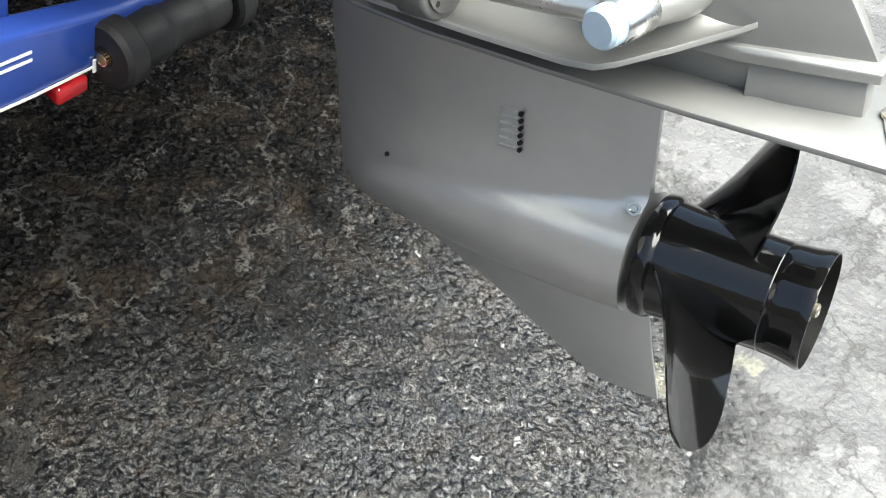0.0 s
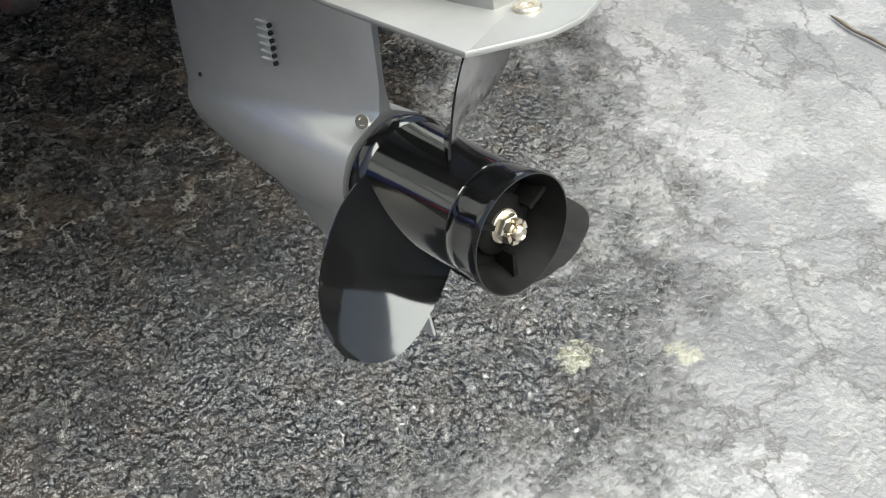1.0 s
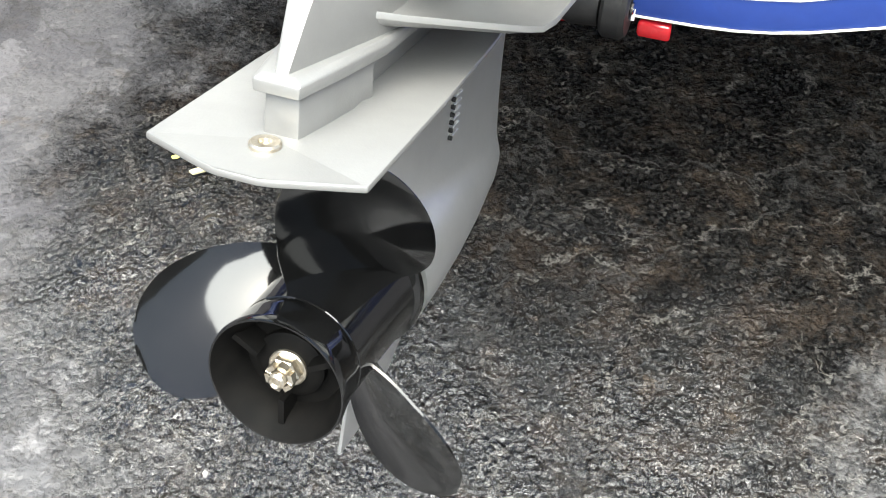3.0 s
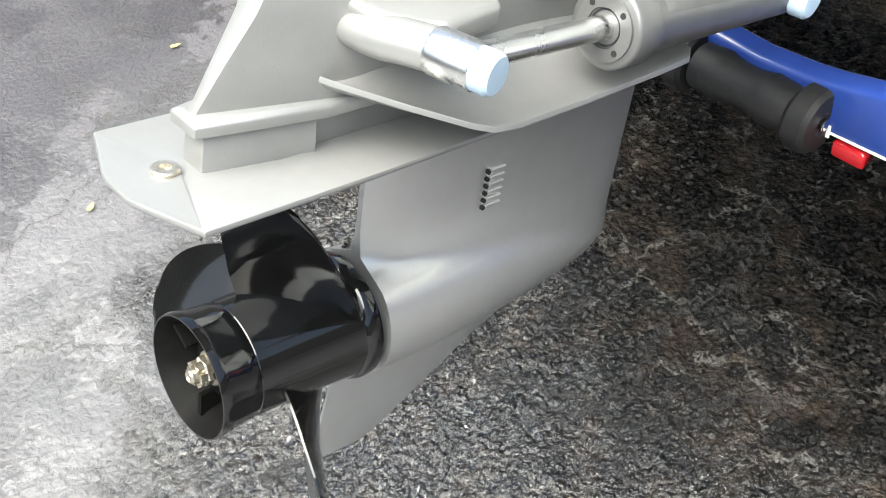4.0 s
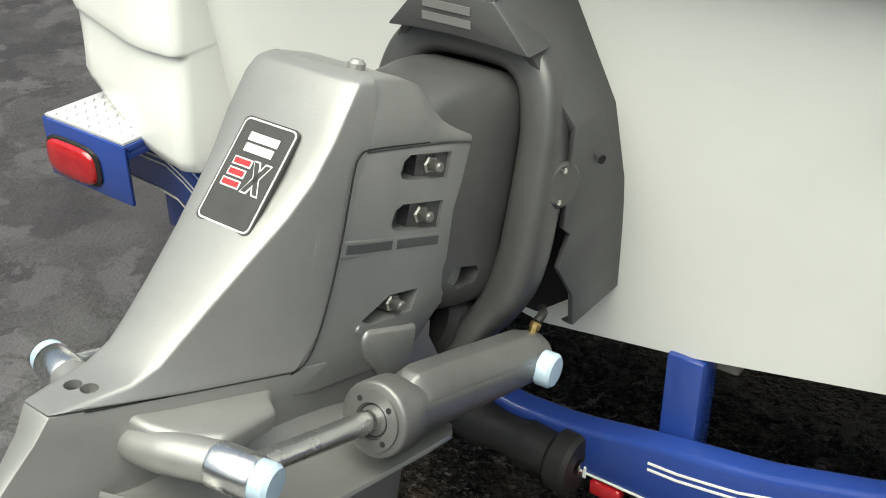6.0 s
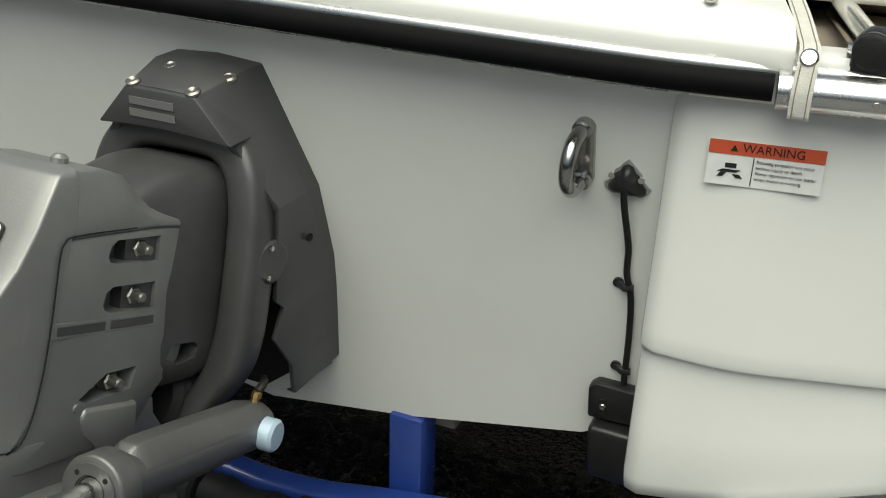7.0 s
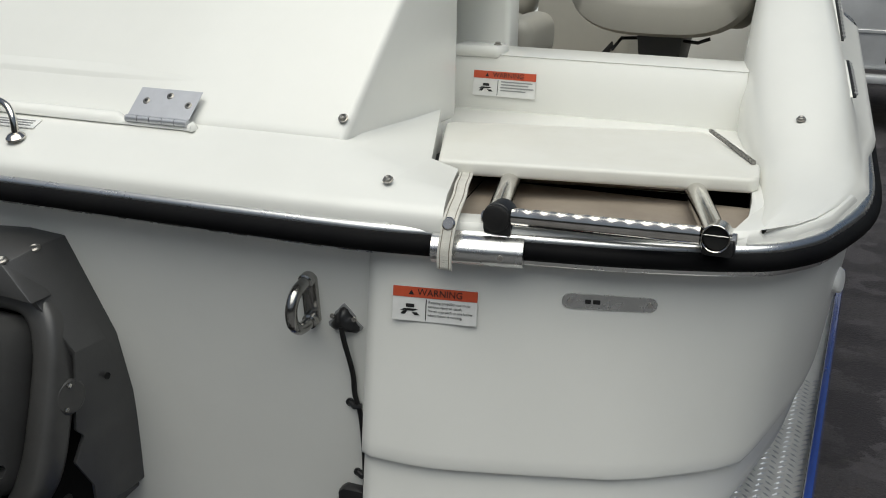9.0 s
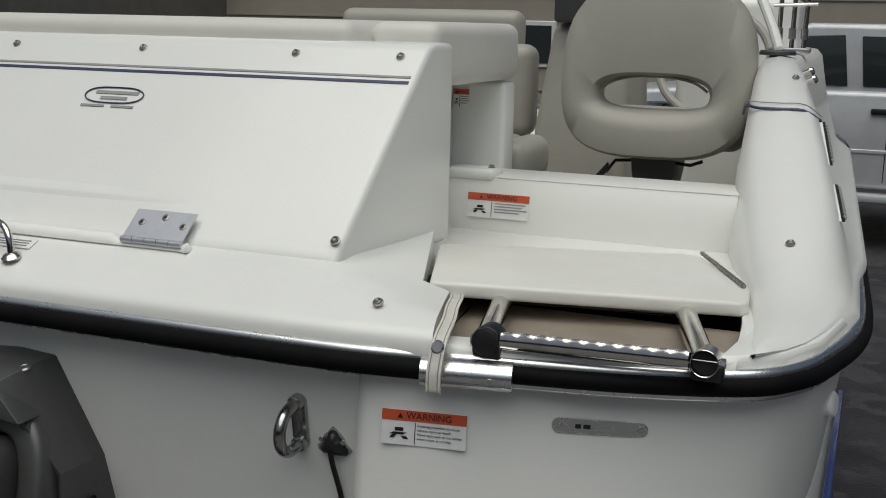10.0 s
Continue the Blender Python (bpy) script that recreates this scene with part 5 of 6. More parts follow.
part("slot_trim", finish(tube(smooth_path([(-0.135, -0.03, 1.612), (-0.10, -0.03, 1.634), (-0.04, -0.03, 1.646), (0.04, -0.03, 1.646), (0.10, -0.03, 1.634), (0.135, -0.03, 1.612)], 4), 0.0035, 8)), CARPET, seat)

# console and far seats ahead of the helm
cons = empty("helm_console", pose(0, 0, 0), "off-white helm console with grey instrument box", "console")
part("console_body", finish(loft([[(0.13, 2.4, 1.041), (0.48, 2.4, 1.041), (0.48, 2.8, 1.041), (0.13, 2.8, 1.041)], [(0.15, 2.4, 1.42), (0.48, 2.4, 1.42), (0.48, 2.8, 1.42), (0.15, 2.8, 1.42)], [(0.20, 2.43, 1.78), (0.46, 2.43, 1.78), (0.46, 2.8, 1.78), (0.20, 2.8, 1.78)]]), 0.04, 4), VINYL, cons)
part("console_body", finish(block(0.60, 1.0, 2.6, 3.1, 1.03, 1.88), 0.04, 4), GELCOAT, cons)
part("instrument_box", finish(block(0.215, 0.40, 2.38, 2.56, 1.781, 1.92), 0.012, 3), DARKPAINT, cons)
part("steering_wheel", finish(tube([(0.76 + 0.18 * math.cos(t), 2.40 + 0.06 * math.sin(t), 1.66 + 0.17 * math.sin(t)) for t in np.linspace(0, 2 * math.pi, 33)], 0.014, 10, cap=False)), VINYL, cons)
for x0, x1, y, z in ((-1.0, -0.157, 3.15, 1.83), (-0.45, 0.09, 2.55, 1.70)):
    bench = empty("bench_seat", pose(0, 0, 0), "off-white vinyl bench seat in the boat", "boat seat")
    cushion("seat_back", x0, x1, y, y + 0.14, 1.36, z, 0.05, VINYL, bench)
    cushion("seat_cushion", x0, x1, y - 0.45, y - 0.01, 1.28, 1.38, 0.04, VINYL, bench)
    part("seat_plinth", finish(block(x0, x1, y - 0.42, y + 0.12, 1.041, 1.28)), GELCOAT, bench)

# boarding ladder, folded into its well
ladder = empty("boarding_ladder", pose(0, 0, 0), "folded stainless boarding ladder in the stern well", "boat ladder")
for x, y in ((0.818, 0.045), (1.106, 0.075)):
    leg = part("ladder_rail", finish(tube([(x, y, 1.345), (x - 0.105, y + 0.42, 1.325)], 0.0165, 20, cap=False)), CHROME, ladder)
    if x < 1:
        bm = lathe([(0, 0.0200), (0.03, 0.0205), (0.034, 0.019)], (x, y + 0.032, 1.343), (0, -1, 0.02), 24)
        block(x - 0.0195, x + 0.0195, y - 0.002, y + 0.03, 1.319, 1.343, bm)
        part("rail_clamp", finish(bm, 0.002, 1), PLASTIC, leg)
        part("rail_plug", finish(lathe([(0, 0.0195), (0.006, 0.019), (0.008, 0.015)], (x, y - 0.001, 1.343), (0, -1, 0.02), 24)), RUBBER, leg)
    else:
        bm = block(x - 0.019, x + 0.024, y + 0.002, y + 0.03, 1.316, 1.340)
        part("rail_clamp", finish(bm, 0.006, 2), PLASTIC, leg)
        part("rail_ring", finish(lathe([(-0.030, 0.0185), (0.002, 0.0188), (0.003, 0.0180), (0.002, 0.0170), (-0.010, 0.0168), (-0.011, 0.010)], (x, y - 0.0025, 1.343), (0, -1, 0.02), 28)), CHROME, leg)
        part("rail_bore", finish(lathe([(-0.0105, 0.0169), (-0.0035, 0.0169), (-0.003, 0.0165)], (x, y - 0.0025, 1.343), (0, -1, 0.02), 20)), DARK, leg)
        part("rail_cross", finish(tube([(x - 0.016, y - 0.0005, 1.346), (x + 0.016, y - 0.0005, 1.346)], 0.0010, 6)), STEEL, leg)
rings = []
A0, A1 = Vector((0.838, 0.055, 1.348)), Vector((1.086, 0.080, 1.347))
for i in range(111):
    t = i / 110
    p = A0 + (A1 - A0) * t
    wave = 0.0016 * abs(math.sin(t * math.pi * 11))
    rings.append([tuple(p + Vector((0, y, z))) for y, z in ((-0.0125, -0.006), (-0.0120, 0.001), (-0.0085, 0.0070 + 0.3 * wave), (-0.0075, 0.0085 + wave), (-0.0045, 0.0085 + wave), (-0.003, 0.0070), (0.006, 0.0068), (0.011, 0.004), (0.0125, -0.006), (0.0085, -0.0145), (0.0, -0.018), (-0.0085, -0.0145))])
part("rung", finish(loft(rings), 0, 2, 60), CHROME, ladder, "stainless ladder rung with wavy grip edge")
A0, A1 = Vector((0.735, 0.37, 1.326)), Vector((1.025, 0.40, 1.326))
part("rung", finish(tube([A0, A1], 0.014, 14)), CHROME, ladder)
for x, y in ((0.804, 0.05), (1.121, 0.085)):
    part("clamp_bolt", finish(lathe([(0, 0.008), (0.006, 0.008), (0.007, 0.005)], (x + (0.004 if x > 1 else -0.004), y + 0.005, 1.34), (1 if x > 1 else -1, 0, 0), 8)), CHROME, ladder)

# strap that holds the ladder
strap = empty("webbing_strap", pose(0, 0, 0), "white webbing strap with snap over the rub rail", "strap")
path = [(0.690, 0.275, 1.344), (0.700, 0.245, 1.349), (0.714, 0.205, 1.355), (0.727, 0.155, 1.355), (0.740, 0.11, 1.350), (0.752, 0.06, 1.347), (0.760, 0.028, 1.344), (0.763, 0.010, 1.334), (0.763, 0.003, 1.320), (0.763, -0.004, 1.300), (0.763, -0.004, 1.276)]
rings = []
for p in smooth_path(path, 4):
    rings.append([(p.x - 0.0105, p.y - 0.002, p.z), (p.x + 0.0105, p.y - 0.002, p.z), (p.x + 0.0105, p.y - 0.0045, p.z + 0.0015), (p.x - 0.0105, p.y - 0.0045, p.z + 0.0015)])
part("webbing", finish(loft(rings), 0, 2, 60), WEB, strap)
for dx in (-0.0065, 0.0065):
    part("stitching", finish(tube([(p.x + dx, p.y - 0.0048, p.z + 0.002) for p in smooth_path(path, 4)], 0.0006, 5)), CARPET, strap)
part("strap_snap", finish(lathe([(0, 0.0095), (0.003, 0.0095), (0.005, 0.0075)], (0.763, 0.008, 1.337), (0, -1, 0.5), 20)), CHROME, strap)


# transom fittings
def pod_point(x, z):
    y = lerp_rows([(0.655, 0.040), (0.73, 0.044), (0.83, 0.072), (0.95, 0.108), (1.06, 0.140)], x)[0]
    turn = min(max((x - 0.98) / 0.24, 0), 1)
    d = 1.288 - z
    return Vector((x, y - 0.10 * d * (1 - turn) - 0.004 * turn - 0.0006, z))


def warning_label(o, right, up, w=0.120, h=0.049, body=()):
    lab = empty("warning_label", pose(0, 0, 0), "white warning label with an orange heading band", "label", "boat warning labels")
    r, u = Vector(right).normalized(), Vector(up).normalized()
    part("label_film", finish(plate_on(o, r, u, w, h, 0.0015)), WHITE, lab)
    part("heading_band", finish(plate_on(o, r, u, w, h * 0.30, 0.0024, dy=h * 0.35)), ORANGE, lab)
    txt = bpy.data.curves.new("heading_text", "FONT")
    txt.body, txt.size, txt.align_x, txt.align_y, txt.extrude = "WARNING", min(h * 0.27, w * 0.13), "CENTER", "CENTER", 0.0002
    ob = new("heading_text", txt)
    n = r.cross(u)
    ob.matrix_world = Matrix.Translation(Vector(o) + r * w * 0.06 + u * h * 0.35 + n * 0.0030) @ Matrix((r, u, n)).transposed().to_4x4()
    txt.materials.append(INK)
    ob.parent = lab
    tri = [(-0.004, -0.0035), (0.004, -0.0035), (0, 0.0035)]
    bm = loft([[Vector(o) + r * (x - w * 0.28) + u * (y + h * 0.35) + n * d for x, y in tri] for d in (0.0024, 0.0030)])
    part("warning_triangle", finish(bm), INK, lab)
    part("divider", finish(plate_on(o, r, u, 0.0010, h * 0.62, 0.0024, dx=-w * 0.10, dy=-h * 0.15)), INK, lab)
    for i, words in enumerate(body):
        line = bpy.data.curves.new("label_text", "FONT")
        line.body, line.size, line.align_x, line.align_y, line.extrude = words, h * 0.105, "LEFT", "CENTER", 0.0001
        tx = new("label_text", line)
        tx.matrix_world = Matrix.Translation(Vector(o) - r * w * 0.075 + u * h * (0.085 - 0.125 * i) + n * 0.0022) @ Matrix((r, u, n)).transposed().to_4x4()
        line.materials.append(INK)
        tx.parent = lab
    for i in range(0 if body else 4):
        part("text_bar", finish(plate_on(o, r, u, w * (0.50, 0.44, 0.53, 0.40)[i], h * 0.05, 0.0024, dx=w * (0.20, 0.17, 0.21, 0.15)[i], dy=h * (0.10 - 0.115 * i))), GREYINK, lab)
    for dx, dy, ww, hh, sh in ((-0.29, -0.05, 0.10, 0.10, 0.0), (-0.30, -0.17, 0.16, 0.06, 0.006), (-0.36, -0.26, 0.05, 0.10, 0.004), (-0.22, -0.28, 0.06, 0.08, -0.004)):
        part("pictogram_shape", finish(plate_on(o, r, u, w * ww, h * hh, 0.0024, dx=w * dx, dy=h * dy, shear=sh)), INK, lab)
    return lab


a, b = pod_point(0.670, 1.21), pod_point(0.790, 1.21)
warning_label(pod_point(0.733, 1.206), b - a, Vector((0, 0.10, 1)), 0.122, 0.050,
              ("Rotating propeller can cause", "serious injury or death.", "Never approach or use ladder", "when motor is running."))
warning_label((0.576, 0.7915, 1.401), (1, 0.0, 0), (0, 0.17, 1), 0.132, 0.050)
warning_label((0.424, 0.9665, 1.605), (1, 0, 0), (0, 0, 1), 0.036, 0.042)
lab = empty("care_label", pose(0, 0, 0), "small white printed label on the stern deck", "label")
film = part("label_film", finish(plate_on((-0.055, 0.0985, 1.3885), (1, 0, 0), (0, 0.92, 0.39), 0.11, 0.026, 0.002)), WHITE, lab)
for i in range(3):
    part("text_bar", finish(plate_on((-0.052, 0.0925 + 0.006 * i, 1.3860 + 0.00254 * i), (1, 0, 0), (0, 0.92, 0.39), 0.085, 0.002, 0.003)), GREYINK, lab)
# metal plate with rounded ends
o1, o2 = pod_point(0.910, 1.224), pod_point(1.024, 1.222)
cen, rw = (o1 + o2) / 2, (o2 - o1).normalized()
upw = Vector((0, 0.05, 1)).normalized()
nn = rw.cross(upw).normalized()
L = (o2 - o1).length / 2
pill = [(L - 0.004 + 0.0105 * math.cos(t), 0.0105 * math.sin(t)) for t in np.linspace(-math.pi / 2, math.pi / 2, 10)] + [(-L + 0.004 - 0.0105 * math.cos(t), -0.0105 * math.sin(t)) for t in np.linspace(-math.pi / 2, math.pi / 2, 10)]
plate = part("capacity_plate", finish(loft([[cen + rw * x + upw * y + nn * d for x, y in pill] for d in (0.0, 0.0035)]), 0.0006, 1), ALU, boat, "small brushed metal plate with rounded ends")
for s in (-1, 1):
    part("rivet", finish(lathe([(0, 0.004), (0.002, 0.003)], cen + rw * s * (L - 0.004) + nn * 0.0034, nn, 12)), CHROME, plate)
for dx, w in ((-0.030, 0.008), (-0.018, 0.010)):
    part("plate_bar", finish(plate_on(cen + rw * dx, rw, upw, w, 0.006, 0.0045)), INK, plate)

# oval fitting on the starboard flank, under the rail
fit_o, fit_n, fit_u = Vector((1.2535, 0.460, 1.187)), Vector((0.98, -0.15, -0.12)).normalized(), Vector((-0.10, 0, 1)).normalized()
fit_r = fit_u.cross(fit_n).normalized()
rings = [[fit_o + fit_r * (a_ * math.cos(t)) + fit_u * (b_ * math.sin(t)) + fit_n * d for t in np.linspace(0, 2 * math.pi, 25)[:-1]] for a_, b_, d in ((0.030, 0.020, -0.02), (0.030, 0.020, 0.006), (0.026, 0.017, 0.010), (0.012, 0.008, 0.011))]
part("flank_fitting", finish(loft(rings), 0, 2, 50), WHITE, boat, "small white oval fitting on the hull side")

# towing eye
tn = Vector((0, -1, -0.155)).normalized()
eye = empty("towing_eye", pose(0, 0, 0), "stainless U-shaped towing eye bolted to the transom", "towing eye")
E0 = Vector((0.521, transom_y(1.176), 1.176))
tup = Vector((0, -0.155, 1)).normalized()
oval = [(0.0135 * math.cos(t), 0.0135 * math.sin(t) + (0.032 if math.sin(t) > 0 else -0.032)) for t in np.linspace(0, 2 * math.pi, 33)[:-1]]
part("backing_plate", finish(loft([[E0 + Vector((1, 0, 0)) * x + tup * y + tn * d for x, y in oval] for d in (-0.002, 0.006)]), 0.002, 2), STEEL, eye)
u_path = [E0 + tup * 0.034, E0 + tup * 0.034 + tn * 0.02, E0 + tup * 0.030 + tn * 0.045, E0 + tup * 0.012 + tn * 0.062, E0 - tup * 0.012 + tn * 0.062, E0 - tup * 0.030 + tn * 0.045, E0 - tup * 0.034 + tn * 0.02, E0 - tup * 0.034]
part("eye_bow", finish(tube(smooth_path(u_path, 5), 0.0092, 16)), STEEL, eye)
for s in (-1, 1):
    part("collar", finish(lathe([(0, 0.0125), (0.010, 0.0120), (0.012, 0.009)], E0 + tup * s * 0.034 + tn * 0.005, tn, 18)), STEEL, eye)

# transducer and its cable
cable_x = 0.60
trans = empty("depth_transducer", pose(0, 0, 0), "black depth transducer with cable clipped to the transom", "transducer")


def on_transom(x, z, d=0.0):
    return Vector((x, transom_y(z), z)) + tn * d


cover_pts = [((0.019 + 0.008 * max(0, math.cos(3 * t + math.pi / 2))) * math.cos(t), (0.017 + 0.008 * max(0, math.cos(3 * t + math.pi / 2))) * math.sin(t)) for t in np.linspace(0, 2 * math.pi, 25)[:-1]]
rings = [[on_transom(0.576 + x * s, 1.146 + y * s, d) for x, y in cover_pts] for s, d in ((1, 0), (0.95, 0.006), (0.6, 0.014), (0.25, 0.017))]
seal = [[on_transom(0.576 + x * s_ * (1.12 + 0.12 * math.sin(5 * k)), 1.147 + y * s_ * (1.1 + 0.1 * math.cos(3 * k)), d) for k, (x, y) in enumerate(cover_pts)] for s_, d in ((1.0, -0.0005), (0.98, 0.0022))]
part("gland_sealant", finish(loft(seal), 0, 2, 60), GREYINK, trans)
part("cable_gland", finish(loft(rings), 0, 2, 60), PLASTIC, trans)
for dx in (-0.018, 0.018):
    part("gland_screw", finish(lathe([(0, 0.0045), (0.002, 0.004)], on_transom(0.576 + dx, 1.155, 0.007), tn, 12)), CHROME, trans)
cab = smooth_path([on_transom(0.576, 1.144, 0.016), on_transom(0.577, 1.120, 0.014), on_transom(0.583, 1.06, 0.006), on_transom(0.583, 1.02, 0.005), on_transom(0.590, 0.985, 0.005), on_transom(0.591, 0.93, 0.005), on_transom(0.589, 0.87, 0.005), on_transom(0.588, 0.82, 0.010)], 6)
part("cable", finish(tube(cab, 0.0042, 10)), RUBBER, trans)
for z, x in ((1.000, 0.586), (0.868, 0.589)):
    bm = tube([on_transom(x - 0.014, z + 0.002, 0.002), on_transom(x - 0.004, z, 0.008), on_transom(x + 0.007, z, 0.005)], 0.005, 8)
    lathe([(0, 0.007), (0.004, 0.007)], on_transom(x - 0.014, z + 0.002, 0.0), tn, 12, bm)
    part("cable_clip", finish(bm), PLASTIC, trans)
body_ = [(-0.036, 0.038), (-0.026, 0.046), (0.030, 0.046), (0.036, 0.038), (0.036, -0.010), (-0.036, -0.014)]
part("mount_bracket", finish(loft([[on_transom(0.580 + x, 0.800 + y, d) for x, y in body_] for d in (0.0, 0.022)]), 0.005, 2), PLASTIC, trans)
part("bracket_slot", finish(loft([[on_transom(0.566 + x, 0.812 + y, d) for x, y in ((-0.006, -0.014), (0.006, -0.014), (0.006, 0.012), (-0.006, 0.012))] for d in (0.020, 0.0232)])), DARK, trans)
part("bracket_screw", finish(lathe([(0, 0.005), (0.002, 0.004)], on_transom(0.566, 0.812, 0.0232), tn, 12)), CHROME, trans)
low = [(-0.032, 0.0), (0.036, 0.0), (0.036, -0.075), (0.022, -0.092), (-0.030, -0.088)]
part("sensor_body", finish(loft([[on_transom(0.582 + x, 0.784 + y, d) for x, y in low] for d in (0.004, 0.040)]), 0.008, 3), PLASTIC, trans)


# transom shield round the drive's mount
shield = empty("transom_shield", pose(0, 0, 0), "dark grey cast transom shield behind the stern drive", "drive mount")
base = [(0.0, 1.224), (0.070, 1.219), (0.138, 1.050), (0.150, 0.940), (0.149, 0.900), (0.147, 0.865), (0.143, 0.81), (0.138, 0.752), (0.070, 0.690)]
front = [(0.0, 1.206), (0.054, 1.205), (0.152, 1.062), (0.146, 0.925), (0.146, 0.908), (0.146, 0.870), (0.146, 0.810), (0.146, 0.762), (0.112, 0.735)]
front_y = [-0.064, -0.064, -0.036, -0.042, -0.024, -0.050, -0.010, -0.006, 0.030]


def shell(pairs):
    rows = []
    for (bx, bz), (fx, fz), fy in pairs:
        rows.append([(bx, transom_y(bz) + 0.002, bz), (bx, transom_y(bz) - (0.045 if bz > 1.1 else 0.030 if bz > 1.0 else 0.018), bz), (fx, fy, fz), (fx * 0.93, fy + 0.004, fz - 0.012 * (fz > 1.0)), (bx * 0.90, transom_y(bz) + 0.002, bz - 0.02)])
    return rows


right = shell(zip(base, front, front_y))
left = [[(-x, y, z) for x, y, z in row] for row in right[:0:-1]]
part("shield_shell", finish(loft(left + right, closed=False), 0.003, 2, 25), DARKPAINT, shield)
cap_out = [(-0.054, 1.204), (0.054, 1.204), (0.106, 1.146), (0.060, 1.150), (0.0, 1.152), (-0.060, 1.150), (-0.106, 1.146)]
part("shield_cap", finish(slab(cap_out, -0.070, -0.02, "y"), 0.004, 2), DARKPAINT, shield)
for z, w in ((1.186, 0.070), (1.170, 0.072)):
    part("cap_bar", finish(plate_on((-0.012, -0.0705, z), (1, 0, 0), (0, 0, 1), w, 0.010, 0.001)), PAINT, shield, "raised bar of maker's lettering")
for x, y, z in ((0.047, -0.060, 1.206), (-0.047, -0.060, 1.206), (-0.03, -0.004, 1.214), (0.062, -0.004, 1.212)):
    part("cap_screw", finish(lathe([(0, 0.010), (0.003, 0.010), (0.005, 0.007), (0.002, 0.003)], (x, y, z), (0, -0.35, 1), 14)), SNAP, shield)
part("side_screw", finish(lathe([(0, 0.006), (0.002, 0.006), (0.0005, 0.004)], (0.1475, 0.040, 0.99), (1, -0.2, 0), 12)), DARK, shield)
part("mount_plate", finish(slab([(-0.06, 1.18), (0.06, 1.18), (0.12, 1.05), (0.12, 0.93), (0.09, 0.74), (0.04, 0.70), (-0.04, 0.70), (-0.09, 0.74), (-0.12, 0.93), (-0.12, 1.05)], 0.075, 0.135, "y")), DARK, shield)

# ---------------------------------------------------------------- trailer
trailer = empty("boat_trailer", pose(0, 0, 0), "blue painted steel boat trailer with white pinstripes", "trailer")


def beam_z(x):
    return lerp_rows([(0, 0.425), (0.14, 0.427), (0.27, 0.431), (0.37, 0.447), (0.55, 0.505), (0.68, 0.565), (0.78, 0.63), (1.25, 0.645)], abs(x))[0]


BY0, BY1 = 0.085, 0.132


def beam_top(x):
    return lerp_rows([(0, 0.500), (0.10, 0.507), (0.25, 0.540), (0.40, 0.566), (0.55, 0.612), (0.68, 0.675), (0.78, 0.742), (1.25, 0.75)], abs(x))[0]


